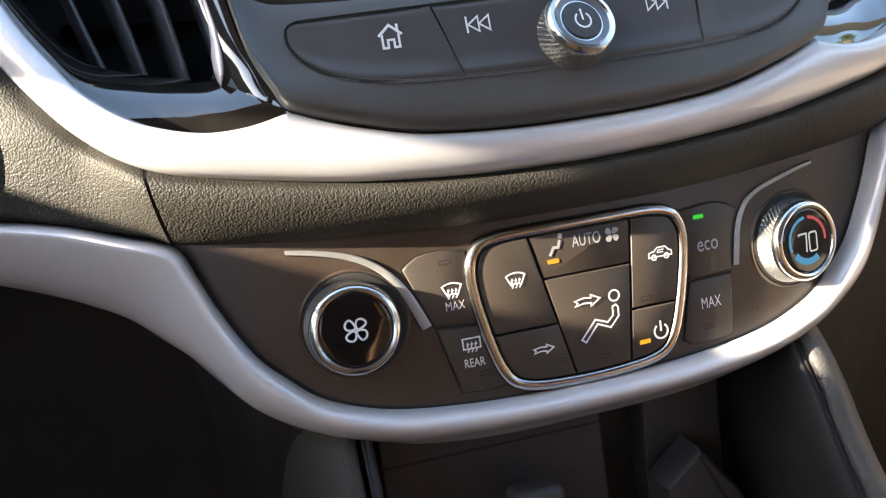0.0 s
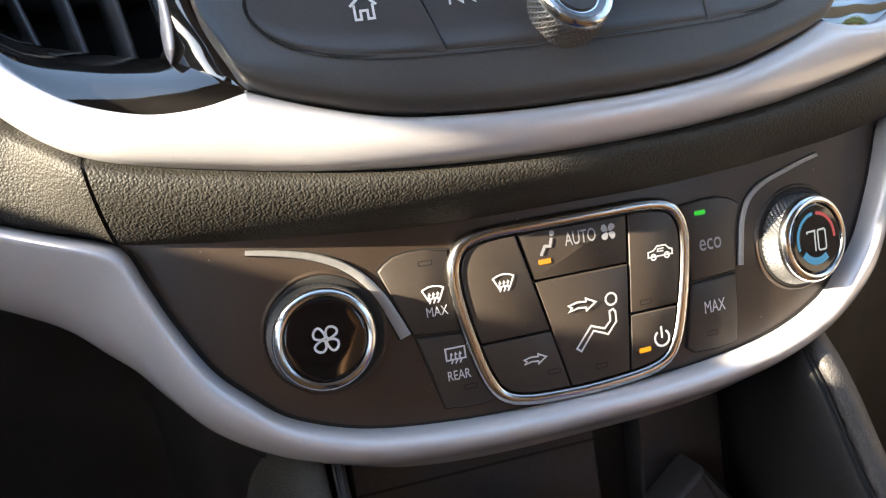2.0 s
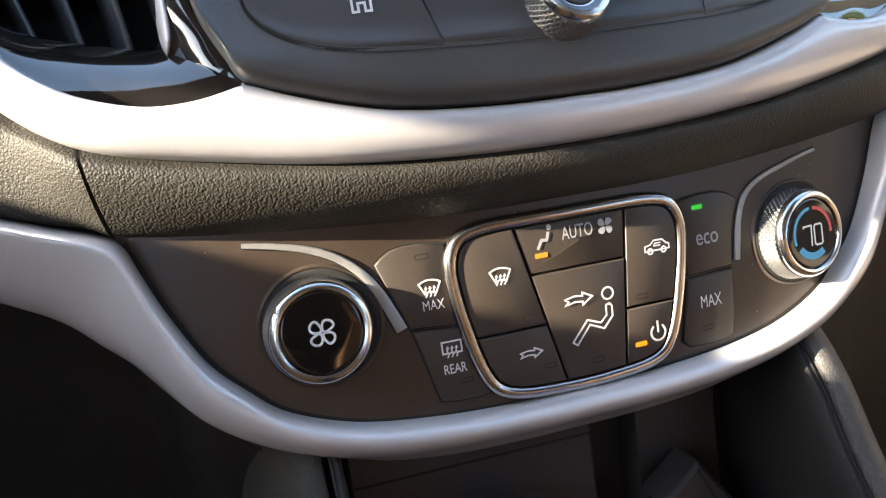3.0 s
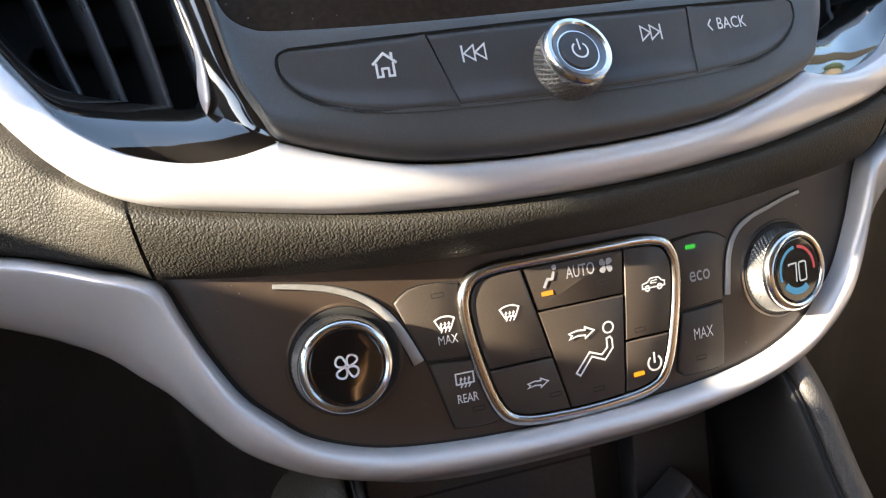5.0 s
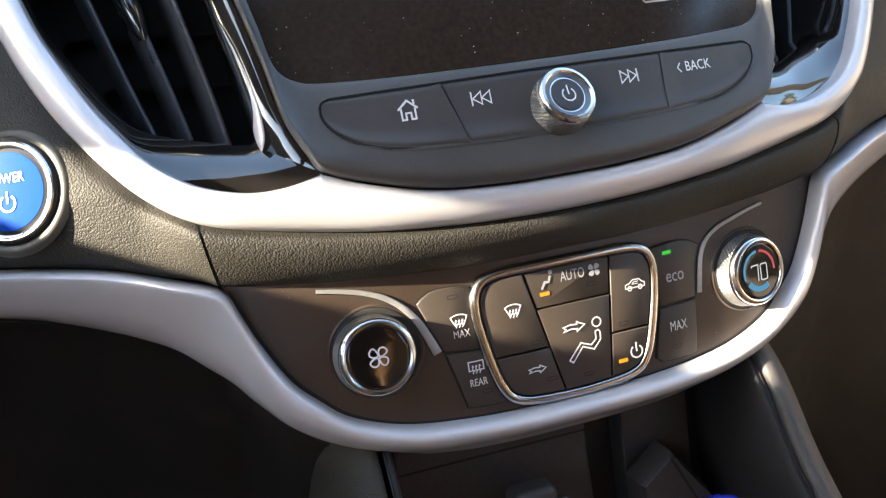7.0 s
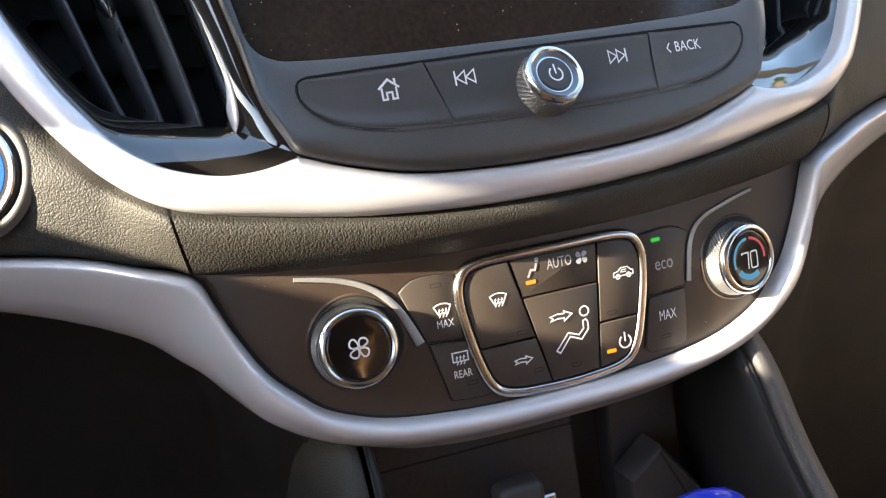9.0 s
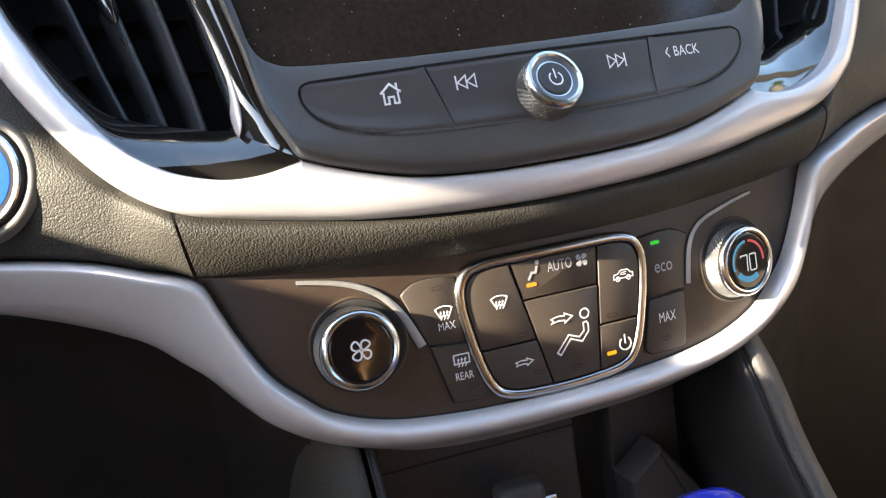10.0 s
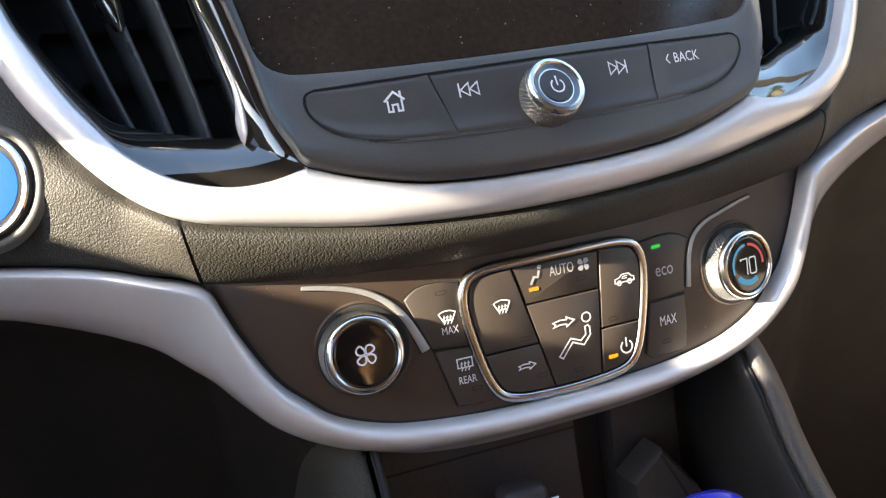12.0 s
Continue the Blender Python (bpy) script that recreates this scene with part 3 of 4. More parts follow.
def draw_car(bm, f):
    stroke(bm, f, [(-6.5, -1.8), (-6.3, 0.6), (-3.4, 1.2), (-1.4, 3.0), (3.2, 2.9), (5.0, 1.0), (6.6, 0.4), (6.6, -1.8)], 0.75, closed=True)
    for k in (-3.6, 3.6):
        stroke(bm, f, arc(k, -2.0, 1.3, 0, 360, 12)[:-1], 0.8, 0.2, closed=True)
    stroke(bm, f, [(2.4, 1.6), (-1.0, 1.5), (-1.4, 0.4), (2.0, 0.3)], 0.6, 0.2)


BO = -3.6
icon("defrost_symbol", b_defrost, seat_frame(-31.5, 14.2, BO), lambda bm, f: draw_defrost(bm, shrink(f, 0.74)))
icon("vent_symbol", b_feet, seat_frame(-22.8, -18.8, BO), lambda bm, f: bezier_arrow(bm, f, 0.78, 0.65))
icon("mode_symbol", b_mode, seat_frame(12.6, -11.2, BO), lambda bm, f: draw_sitter(bm, f, 0.92))
icon("arrow_symbol", b_mode, seat_frame(0.2, -1.0, BO), lambda bm, f: bezier_arrow(bm, f, 1.0, 0.75))
icon("recirculation_symbol", b_recirc, seat_frame(38, 14.3, BO), lambda bm, f: draw_car(bm, shrink(f, 0.88)))
icon("power_symbol", b_power, seat_frame(34.6, -21.6, BO), lambda bm, f: draw_power(bm, f, 3.4, 0.95))


def draw_auto(bm, f):
    letters(bm, f, "AUTO", 0, 0, 5.4, 0.3, 0.64)


auto_f = seat_frame(3.2, 26.6, -3.2)
icon("lettering", b_auto, auto_f, draw_auto, DIMPRINT)
icon("seat_symbol", b_auto, seat_frame(-11.5, 26.2, -3.2), lambda bm, f: (stroke(bm, f, [(-3, -4), (-1, -0.5), (1.2, -0.8), (2.2, 2.4)], 1.2), stroke(bm, f, arc(2.6, 4.2, 0.6, 0, 360, 8)[:-1], 1.1, closed=True)), DIMPRINT)
icon("fan_symbol", b_auto, seat_frame(15.6, 26.8, -3.2), lambda bm, f: draw_fan(bm, f, 4.0), DIMPRINT)


def draw_dmax(bm, f):
    draw_defrost(bm, shrink(f, 0.74), 4.0)
    letters(bm, f, "MAX", 0.4, -3.6, 3.9, 0.3, 0.74, 0.0)


def draw_rear(bm, f):
    draw_defrost(bm, shrink(f, 0.78), 4.6, True)
    letters(bm, f, "REAR", 0.2, -4.6, 3.9, 0.3, 0.72)


icon("defrost_symbol", b_dmax, seat_frame(-59.6, 11.4, -1.6), draw_dmax)
icon("rear_symbol", b_rear, seat_frame(-54.4, -14.4, -1.6), draw_rear)
icon("lettering", b_eco, seat_frame(64.2, 13.6, -1.6), lambda bm, f: letters(bm, f, "eco", 0, 0, 7.2, 0.3, 0.78), DIMPRINT)
icon("lettering", b_max, seat_frame(63.2, -14.6, -1.6), lambda bm, f: letters(bm, f, "MAX", 0, 0, 5.4, 0.3, 0.66, 0.0))


def lamp(parent, x, z, off, material, name="indicator"):
    f = seat_frame(x, z, off)
    bm = bmesh.new()
    pts = round_box(-2.7, -1.0, 2.7, 1.0, 0.3, 2)
    grid = loft(bm, [[put(f, u, v, -0.3) for u, v in pts], [put(f, u, v, 0.12) for u, v in pts]], True)
    bm.faces.new(grid[-1])
    part(name, bm, material, parent, smooth=False)


lamp(b_auto, -13.2, 19.6, -3.2, AMBER)
lamp(b_power, 26.2, -25.4, BO, AMBER)
lamp(b_eco, 60.6, 26.9, -1.6, GREEN)
for bt, x, z, o in ((b_auto, 13.5, 19.8, -3.2), (b_defrost, -21.5, -4.5, BO), (b_feet, -15.2, -25.4, BO), (b_mode, 5.6, -27.6, BO), (b_recirc, 29, -5.3, BO),
                    (b_dmax, -61, 27.4, -1.6), (b_rear, -50, -24.5, -1.6), (b_max, 61, -26, -1.6)):
    f = seat_frame(x, z, o)
    bm = bmesh.new()
    stroke(bm, f, round_box(-2.6, -0.9, 2.6, 0.9, 0.3, 2), 0.3, 0.06, closed=True)
    part("indicator", bm, GAP, bt, smooth=False)

# accent bars that sweep round the dials
BAR_LEFT = [(-126.5, 42.5), (-115, 40.4), (-103, 37.2), (-93, 32.4), (-85.5, 25.8), (-79.8, 17.5), (-76, 9), (-72.6, 0.2)]
BAR_RIGHT = [(127.2, 42.2), (118, 40.4), (108, 37.8), (95.5, 34.2), (87.2, 28.8), (82.6, 20), (80.6, 8), (79.6, 0.4)]
for line, wide in ((BAR_LEFT, 1.3), (BAR_RIGHT, 0.5)):
    pts = spline(line, 40)
    rows = []
    for i, p in enumerate(pts):
        t = (pts[min(i + 1, 39)] - pts[max(i - 1, 0)]).normalized()
        nn = Vector((-t.y, t.x)) * (1.0 + wide * i / 39)
        rows.append([P(*(p + nn), 0.5), P(*(p + nn), -0.9), P(*(p + nn * 0.7), -1.3), P(*(p - nn * 0.7), -1.3), P(*(p - nn), -0.9), P(*(p - nn), 0.5)])
    bm = bmesh.new()
    grid = loft(bm, rows)
    bm.faces.new(grid[0])
    bm.faces.new(grid[-1])
    part("accent_bar", bm, BARSILVER, panel)
    bm = bmesh.new()
    loft(bm, [[P(*(Vector(r[0][0:1] + r[0][2:3]) * 1000).lerp(Vector(r[-1][0:1] + r[-1][2:3]) * 1000, s), -0.15) for s in (-0.16, 1.16)] for r in [[tuple(q) for q in row] for row in rows]])
    part("bar_gap", bm, GAP, panel)


def dial(x, z, yaw, pitch):
    s = seat_frame(x, z, 0)
    f = leaned(s, yaw, pitch, 11.5)
    k = part("dial", knurled(f, 20.9, 19.6, 0.4, 7.4, 108, 6, 0.55), KNURL, panel, "knurled chrome dial", smooth=False)
    part("dial_seat", revolve(s, [(24.6, -0.8), (24.0, 0.3), (23.3, 0.9), (22.7, 0.8), (22.3, 0.2), (22.2, -1)], 72), SATIN, k)
    part("base_ring", revolve(s, [(22.5, -1), (22.4, 0.9), (21.6, 1.4), (20.2, 1.4)], 72), GAP, k)
    part("rim", revolve(f, [(18.6, 7.2), (19.4, 7.8), (19.5, 9.2), (19.0, 10.6), (18.0, 11.5), (16.9, 11.8), (16.0, 11.4), (15.6, 10.6), (15.5, 9.8)], 96), CHROME, k)
    part("dial_face", revolve(f, [(15.5, 9.6), (15.3, 10.5), (14.9, 10.8), (14.2, 10.9), (8, 10.92), (4, 10.94), (0.01, 10.95)], 72), DIAL, k)
    return k, f


def draw_seventy(bm, f):
    stroke(bm, f, [(-5.6, 2.6), (-5.6, 3.6), (-0.8, 3.6), (-1.2, -5.4)], 0.85, 0.2)
    stroke(bm, f, [(0.9, 2.9), (1.6, 3.6), (4.9, 3.6), (5.6, 2.9), (5.6, -4.7), (4.9, -5.4), (1.6, -5.4), (0.9, -4.7)], 0.85, 0.2, closed=True)


fan_dial, ff = dial(-102.6, 7.4, 7, 4)
icon("fan_symbol", fan_dial, (put(ff, 0, 0, 10.95), *ff[1:]), lambda bm, f: draw_fan(bm, f, 5.6, 0.9))
temp_dial, tf = dial(112.4, 6.9, 4, 2)
tff = (put(tf, 0, 0, 10.95), *tf[1:])
icon("lettering", temp_dial, tff, draw_seventy, LCD)
bm = bmesh.new()
stroke(bm, tff, arc(0, 0, 11.2, 200, 95, 20), 1.5, 0.1)
part("cold_scale", bm, LCDBLUE, temp_dial, smooth=False)
bm = bmesh.new()
stroke(bm, tff, arc(0, 0, 11.2, 85, -5, 20), 1.5, 0.1)
part("hot_scale", bm, LCDRED, temp_dial, smooth=False)
bm = bmesh.new()
stroke(bm, tff, arc(0, 0, 10.0, 305, 215, 16), 3.2, 0.1)
part("fan_scale", bm, LCDBLUE, temp_dial, smooth=False)

# ---- air vents ----
VENT_OUT = [(114.5, 98, -15), (132, 95, -15), (149, 95.2, -14), (167, 100.2, -14), (179, 107, -14), (190, 116.5, -14), (199, 128.5, -14), (209, 143.5, -14),
            (219, 163.5, -14), (227, 181.5, -14), (235, 208.5, -14), (243, 240, -14), (246, 262, -14), (200, 268, -14), (158, 262, -14),
            (152, 235, -14), (144, 203, -14), (138, 176, -14), (133, 152, -14), (128.5, 127, -14), (121.5, 110, -14)]
VENT_IN = [(143, 117, -1), (151, 118, 1), (162, 121, 2.5), (176, 125, 3), (187, 129, 3), (195, 133.5, 2), (202, 142, 1), (210, 155, 0), (219, 171, 0), (227, 187, 0),
           (234, 212, 0), (241, 240, 0), (238, 256, 0), (200, 260, 0), (168, 256, -2), (162, 236, -4), (155, 205, -6), (151, 180, -6), (146, 152, -6), (142.5, 130, -6), (141, 121, -5)]
for side, name in ((-1, "air_vent"), (1, "air_vent")):
    vent = thing(name, P(side * 170, 130, 0), "gloss black dash air vent with vertical vanes and a silver rim-highlight strip", "air vent", "dashboard vents")
    vo = spline([(side * p[0], *p[1:]) for p in VENT_OUT + VENT_OUT[:1]], 127)[:-1]
    vi = spline([(side * p[0], *p[1:]) for p in VENT_IN + VENT_IN[:1]], 127)[:-1]
    rows = [[P(p.x, p.y, p.z + 8) for p in vo]]
    for s, sink in spline([(0, 0.0), (0.05, 0.0), (0.12, 0.0), (0.3, 0.0), (0.6, 0.0), (0.85, 0.0), (0.95, 0.3), (1.0, 1.6)], 26):
        rows.append([P(*(p.lerp(q, s).xy), p.z + (q.z - p.z) * (0.25 * s + 0.75 * s ** 2.6) + sink) for p, q in zip(vo, vi)])
    rows.append([P(q.x, q.y, q.z + 12) for q in vi])
    rows.append([P(q.x * 0.99, q.y, q.z + 80) for q in vi])
    bm = bmesh.new()
    grid = loft(bm, rows, True)
    part("housing", bm, PIANO, vent)
    bm = bmesh.new()
    bm.faces.new([bm.verts.new(P(q.x * 0.995, q.y, q.z + 66)) for q in vi[::3]])
    part("duct_back", bm, GAP, vent)
    for lo, mid_p, hi in (((-187, 127), (-197.5, 163), (-220, 250)), ((-170, 120), (-177.5, 156), (-200, 252)), ((-153, 117), (-159, 155), (-178, 254))):
        line = spline([(-side * p[0], p[1]) for p in (lo, mid_p, hi)], 24)
        rows = []
        for p in line:
            rows.append([P(p.x + side * 9, p.y, 52), P(p.x - 1.6 + side * 1.6, p.y, 25), P(p.x - 1.5, p.y, 21.4), P(p.x - 0.9, p.y, 20.3), P(p.x, p.y, 19.9), P(p.x + 0.9, p.y, 20.3), P(p.x + 1.5, p.y, 21.4), P(p.x + 1.6 + side * 1.6, p.y, 25), P(p.x + 2 + side * 9, p.y, 52)])
        bm = bmesh.new()
        loft(bm, rows)
        part("vane", bm, FIN, vent)
    for zz in (150, 178, 206):
        bm = bmesh.new()
        loft(bm, [[P(side * x, zz + (x - 140) * 0.12, 58) for x in range(140, 240, 10)], [P(side * x, zz + (x - 140) * 0.12 + 2, 58) for x in range(140, 240, 10)],
                  [P(side * x, zz + (x - 140) * 0.12 + 2, 66) for x in range(140, 240, 10)]])
        part("cross_vane", bm, GAP, vent)
    bm = bmesh.new()
    rows = []
    for q in range(11):
        k = math.sin(math.pi * (0.04 + 0.92 * q / 10)) ** 0.5
        z = 176 + 46 * q / 10
        rows.append([P(side * (189 + (z - 199) * 0.22) + 6 * k * math.cos(a), z, 22 - 9 * k * math.sin(a)) for a in [math.pi * m / 8 for m in range(9)]])
    loft(bm, rows)
    part("vent_lever", bm, PIANO, vent)
    # silver crescent strip that stands in for the sky glint on the rim
    outer = spline([(side * x, z) for x, z in ((139.6, 112.2), (137.0, 119.3), (136.8, 132.2), (138.9, 145.5), (142.4, 159), (148.6, 178.5))], 40)
    inner = spline([(side * x, z) for x, z in ((139.9, 112.4), (141.2, 119.5), (141.2, 132.4), (141.9, 146), (144.3, 159.3), (148.9, 178.7))], 40)
    bm = bmesh.new()
    rows = []
    for i, (p, q) in enumerate(zip(outer, inner)):
        sunk = 7.0 * max(0.0, 1 - i / 6) + 3.0 * max(0.0, (i - 33) / 6)
        rows.append([P(*p.lerp(q, u), o + sunk) for u, o in spline([(-0.04, -6), (0, -11), (0.15, -12), (0.35, -11.8), (0.6, -10.6), (0.85, -8), (1, -5), (1.02, 0)], 20)])
    loft(bm, rows)
    part("rim_highlight", bm, SILVER, vent, "bright silver strip that stands for the highlight on the rim")

# ---- start button ----
start = thing("start_button", P(-253.0, 113.5, -4), "round blue power button in a silver ring on the dash padding", "power button")
sf = seat_frame(-254.0, 112.5, -10.8)
part("flange", revolve(sf, [(30.5, -3), (29.2, -0.7), (28.0, 0.1), (26.8, 0.1), (25.4, -0.5), (24.6, -1.2), (24.2, -3)], 72), FLANGE, start)
sf = (put(sf, 0, 0, -1.0), *sf[1:])
part("ring_seat", revolve(sf, [(24.8, -3), (24.7, 0.6), (24.3, 1.5), (23.6, 2.0)], 72), GAP, start)
part("ring", revolve(sf, [(23.7, 1.0), (23.6, 2.2), (22.9, 2.9), (21.8, 3.0), (20.4, 2.5), (19.5, 1.4), (19.3, -1)], 72), CHROME, start)
cap = part("cap", revolve(sf, [(19.2, -1), (19.1, 1.4), (18.2, 2.2), (11, 2.6), (0.01, 2.7)], 64), BLUE, start)
sfo = (put(sf, 0, 0, 2.7), *sf[1:])
icon("lettering", cap, sfo, lambda bm, f: letters(bm, f, "POWER", 0, 5.8, 4.6, 0.2, 0.82, 0.012))
icon("power_symbol", cap, sfo, lambda bm, f: draw_power(bm, (put(f, 0, -5.2), *f[1:]), 3.8, 1.0))

# ---- centre console below the trim ----
console = thing("centre_console", Q(0, 40, -110), "dark plastic console with padded side rails and an open tray", "car console")
RAIL = [(22, -22), (8, -36), (-4, -49), (-14.5, -65), (-27, -89), (-41, -110), (-72, -150), (-125, -212)]
RIGHT_SECTION = ((110, 6), (110.2, 1.5), (111.5, -1.0), (115, -2.2), (120, -0.2), (126, 5), (131, 12), (134.5, 21), (137, 33), (140, 60), (144, 110))
LEFT_SECTION = ((111, 10), (111.2, 4), (112.5, 1), (116, 0), (121, 2.5), (127.5, 9), (134.5, 20), (141, 35), (147, 58), (154, 92), (164, 150))
for s, section in ((-1, LEFT_SECTION), (1, RIGHT_SECTION)):
    path = spline(RAIL, 40)
    inner = [[Q(s * u, y + h, z - h * 0.3) for u, h in ((103, 220), (103, 60), (103, 30), (103.5, 10), (105, 3), (106, 2), (109, 2.5))] for y, z in path]
    bm = bmesh.new()
    loft(bm, [[Q(s * u, y + h, z - h * 0.3) for u, h in spline(section, 30)] for y, z in path])
    # the left rail's shade is put into its colour: darker vinyl than the right
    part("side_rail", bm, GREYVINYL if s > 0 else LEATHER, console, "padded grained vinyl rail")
    bm = bmesh.new()
    loft(bm, inner)
    part("rail_liner", bm, RUBBER, console)
    bm = bmesh.new()
    loft(bm, [[Q(s * (108.4 + 0.7 * math.cos(a)), y + 2.2 - 0.7 * math.sin(a), z) for a in [q * math.pi / 3 for q in range(6)]] for y, z in path], True)
    part("rail_seam", bm, GAP, console)
bm = bmesh.new()
loft(bm, [[Q(x, 62, 20), Q(x, 62, -95), Q(x, 58, -150), Q(x, 20, -185), Q(x, -60, -215), Q(x, -150, -290)] for x in (-104, -50, 0, 50, 104)])
part("tray_back", bm, RUBBER, console)
bm = bmesh.new()
pts = [(-100, -40), (16, -40), (16, -190), (-100, -190)]
grid = loft(bm, [[Q(x, 50, z) for x, z in pts], [Q(x, 37, z) for x, z in pts], [Q(x, 35.5, z) for x, z in inset(pts, 1.5)]], True)
bm.faces.new(grid[-1])
drawer = part("lower_panel", bm, TRIMDARK, console)
bm = bmesh.new()
stroke(bm, (Q(-42, 35.5, -72), Vector((1, 0, 0)), Vector((0, 0, 1)), Vector((0, -1, 0))), [(-56, -2), (58, -3.5)], 1.4, 0.2)
part("panel_groove", bm, GAP, drawer, smooth=False)
bm = bmesh.new()
pts = [(44, -40), (91, -40), (88, -190), (40, -190)]
grid = loft(bm, [[Q(x, 60, z) for x, z in pts], [Q(x, 47, z) for x, z in pts], [Q(x, 45, z) for x, z in inset(pts, 1.5)]], True)
bm.faces.new(grid[-1])
part("support_panel", bm, TRIMDARK, console, "lighter grey plastic support")
bm = bmesh.new()
pts = [(40, -112), (62, -96), (84, -126), (104, -175), (40, -175)]
grid = loft(bm, [[Q(x, 40, z) for x, z in pts], [Q(x, 22, z) for x, z in pts], [Q(x, 19, z) for x, z in inset(pts, 2)]], True)
bm.faces.new(grid[-1])
shroud = part("shifter_shroud", bm, TRIMDARK, console)
bm = bmesh.new()
stroke(bm, (Q(0, 18.8, 0), Vector((1, 0, 0)), Vector((0, 0, 1)), Vector((0, -1, 0))), [(60, -99), (92, -165)], 1.6, 0.2)
part("shroud_groove", bm, GAP, shroud, smooth=False)

plug = thing("charging_plug", Q(-28, 0, -90), "dark blue grey charging plug with a metal tip in the tray", "charger")
bm = bmesh.new()
pts = round_box(-45, -140, -19, -86, 5, 5)
grid = loft(bm, [[Q(x, 14, z) for x, z in pts], [Q(x, 4, z) for x, z in pts], [Q(x, 1.4, z) for x, z in inset(pts, 1.2)], [Q(x, 0, z) for x, z in inset(pts, 3.2)]], True)
bm.faces.new(grid[0])
bm.faces.new(grid[-1])
part("body", bm, TRIMDARK, plug)
bm = bmesh.new()
pts = round_box(-22, -117, -12, -97, 1.2, 3)
grid = loft(bm, [[Q(x, 10, z) for x, z in pts], [Q(x, 5, z) for x, z in pts], [Q(x, 4, z) for x, z in inset(pts, 0.8)]], True)
bm.faces.new(grid[-1])
part("tip", bm, CHROME, plug, "metal tip")

shifter = thing("shift_lever", Q(20, -85, -85), "shift lever with a glossy blue patterned cap", "gear lever")
kf = (Q(20, -86, -86), Vector((1, 0, 0)), Vector((0, 0.883, -0.469)).normalized(), Vector((0, 0.469, 0.883)).normalized())
cap = part("cap", revolve(kf, [(19, -6), (20.5, 2), (20, 8), (17.5, 13), (13, 16.5), (7, 18.5), (0.01, 19)], 48), SHIFTBLUE, shifter)
bm = bmesh.new()
for rr, hh in ((17.6, 13.1), (12, 17.2)):
    stroke(bm, kf, arc(0, 0, rr, 0, 360, 48)[:-1], 0.5, hh + 0.25, closed=True)
part("cap_lines", bm, CHROME, cap, smooth=False)
part("grip", revolve(kf, [(9, -90), (11, -60), (15, -30), (19, -6)], 32), BUTTON, shifter)

# ---- lower dash on both sides and the footwells ----
KNEE = [(118, -44), (126, -41), (140, -32), (156, -15), (175, 5), (197, 19), (228, 35), (272, 46), (364, 54), (520, 58)]
for s in (-1, 1):
    kp = thing("knee_panel", Q(s * 200, 60, -40), "dark vinyl lower dash panel above the footwell", "dashboard", "lower dash panels")
    rows = []
    for drop, back in ((-12, 6), (0, 8), (6, 14), (20, 24), (60, 44), (130, 70), (230, 95), (420, 130)):
        rows.append([Q(s * x, depth(min(x, 300), 0, 10 + 22 * min(1, max(0, (x - 150) / 30))) + back * (0.4 + 0.6 * min(1, (x - 118) / 60)), z - drop) for x, z in spline(KNEE, 60)])
    bm = bmesh.new()
    loft(bm, rows)
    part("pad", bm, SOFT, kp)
    bm = bmesh.new()
    line = [Q(s * x, depth(min(x, 300), 0, 10 + 22 * min(1, max(0, (x - 150) / 30))) + 13 * (0.4 + 0.6 * min(1, (x - 118) / 60)), z - 5) for x, z in spline(KNEE, 60)]
    loft(bm, [[p + Vector((0, -0.0012 * math.cos(a), 0.0012 * math.sin(a))) for a in [q * math.pi / 3 for q in range(6)]] for p in line], True)
    part("piping", bm, GAP, kp)

# ---- unseen cabin round the camera ----
def slab(name, pts, thick, material, label, category="", kind="structure"):
    """A flat slab on a convex outline of world points, thickened along its normal."""
    bm = bmesh.new()
    pts = [Vector(p) for p in pts]
    n = (pts[1] - pts[0]).cross(pts[2] - pts[0]).normalized() * thick
    grid = loft(bm, [pts, [p + n for p in pts]], True)
    bm.faces.new(grid[0])
    bm.faces.new(grid[1])
    bmesh.ops.recalc_face_normals(bm, faces=bm.faces)
    me = bpy.data.meshes.new(name)
    bm.to_mesh(me)
    bm.free()
    me.materials.append(material)
    return tagged(new(name, me), label, category, "", kind)


SILL, EDGE = 1.052, 0.70
slab("floor", [(-0.75, -1.7, 0.2), (0.75, -1.7, 0.2), (0.75, 0.8, 0.2), (-0.75, 0.8, 0.2)], -0.05, CLOTH, "dark carpeted cabin floor", "floor")
slab("firewall", [(-0.75, 0.45, 0.2), (0.75, 0.45, 0.2), (0.75, 0.45, 0.98), (-0.75, 0.45, 0.98)], -0.05, CLOTH, "dark bulkhead behind the dash", "wall")
slab("dash_top", [(-0.69, 0.19, 1.04), (0.69, 0.19, 1.04), (0.69, 0.85, 1.0), (-0.69, 0.85, 1.0)], -0.03, SOFT, "dark dash top", "dashboard")
# unseen roof, front edge set forward so the screen mirrors dark fabric
slab("roof", [(-0.60, -1.7, 1.44), (0.60, -1.7, 1.44), (0.60, -0.14, 1.44), (-0.60, -0.14, 1.44)], 0.04, HEADLINER, "unseen warm grey headliner, brought forward to darken reflections", "ceiling")
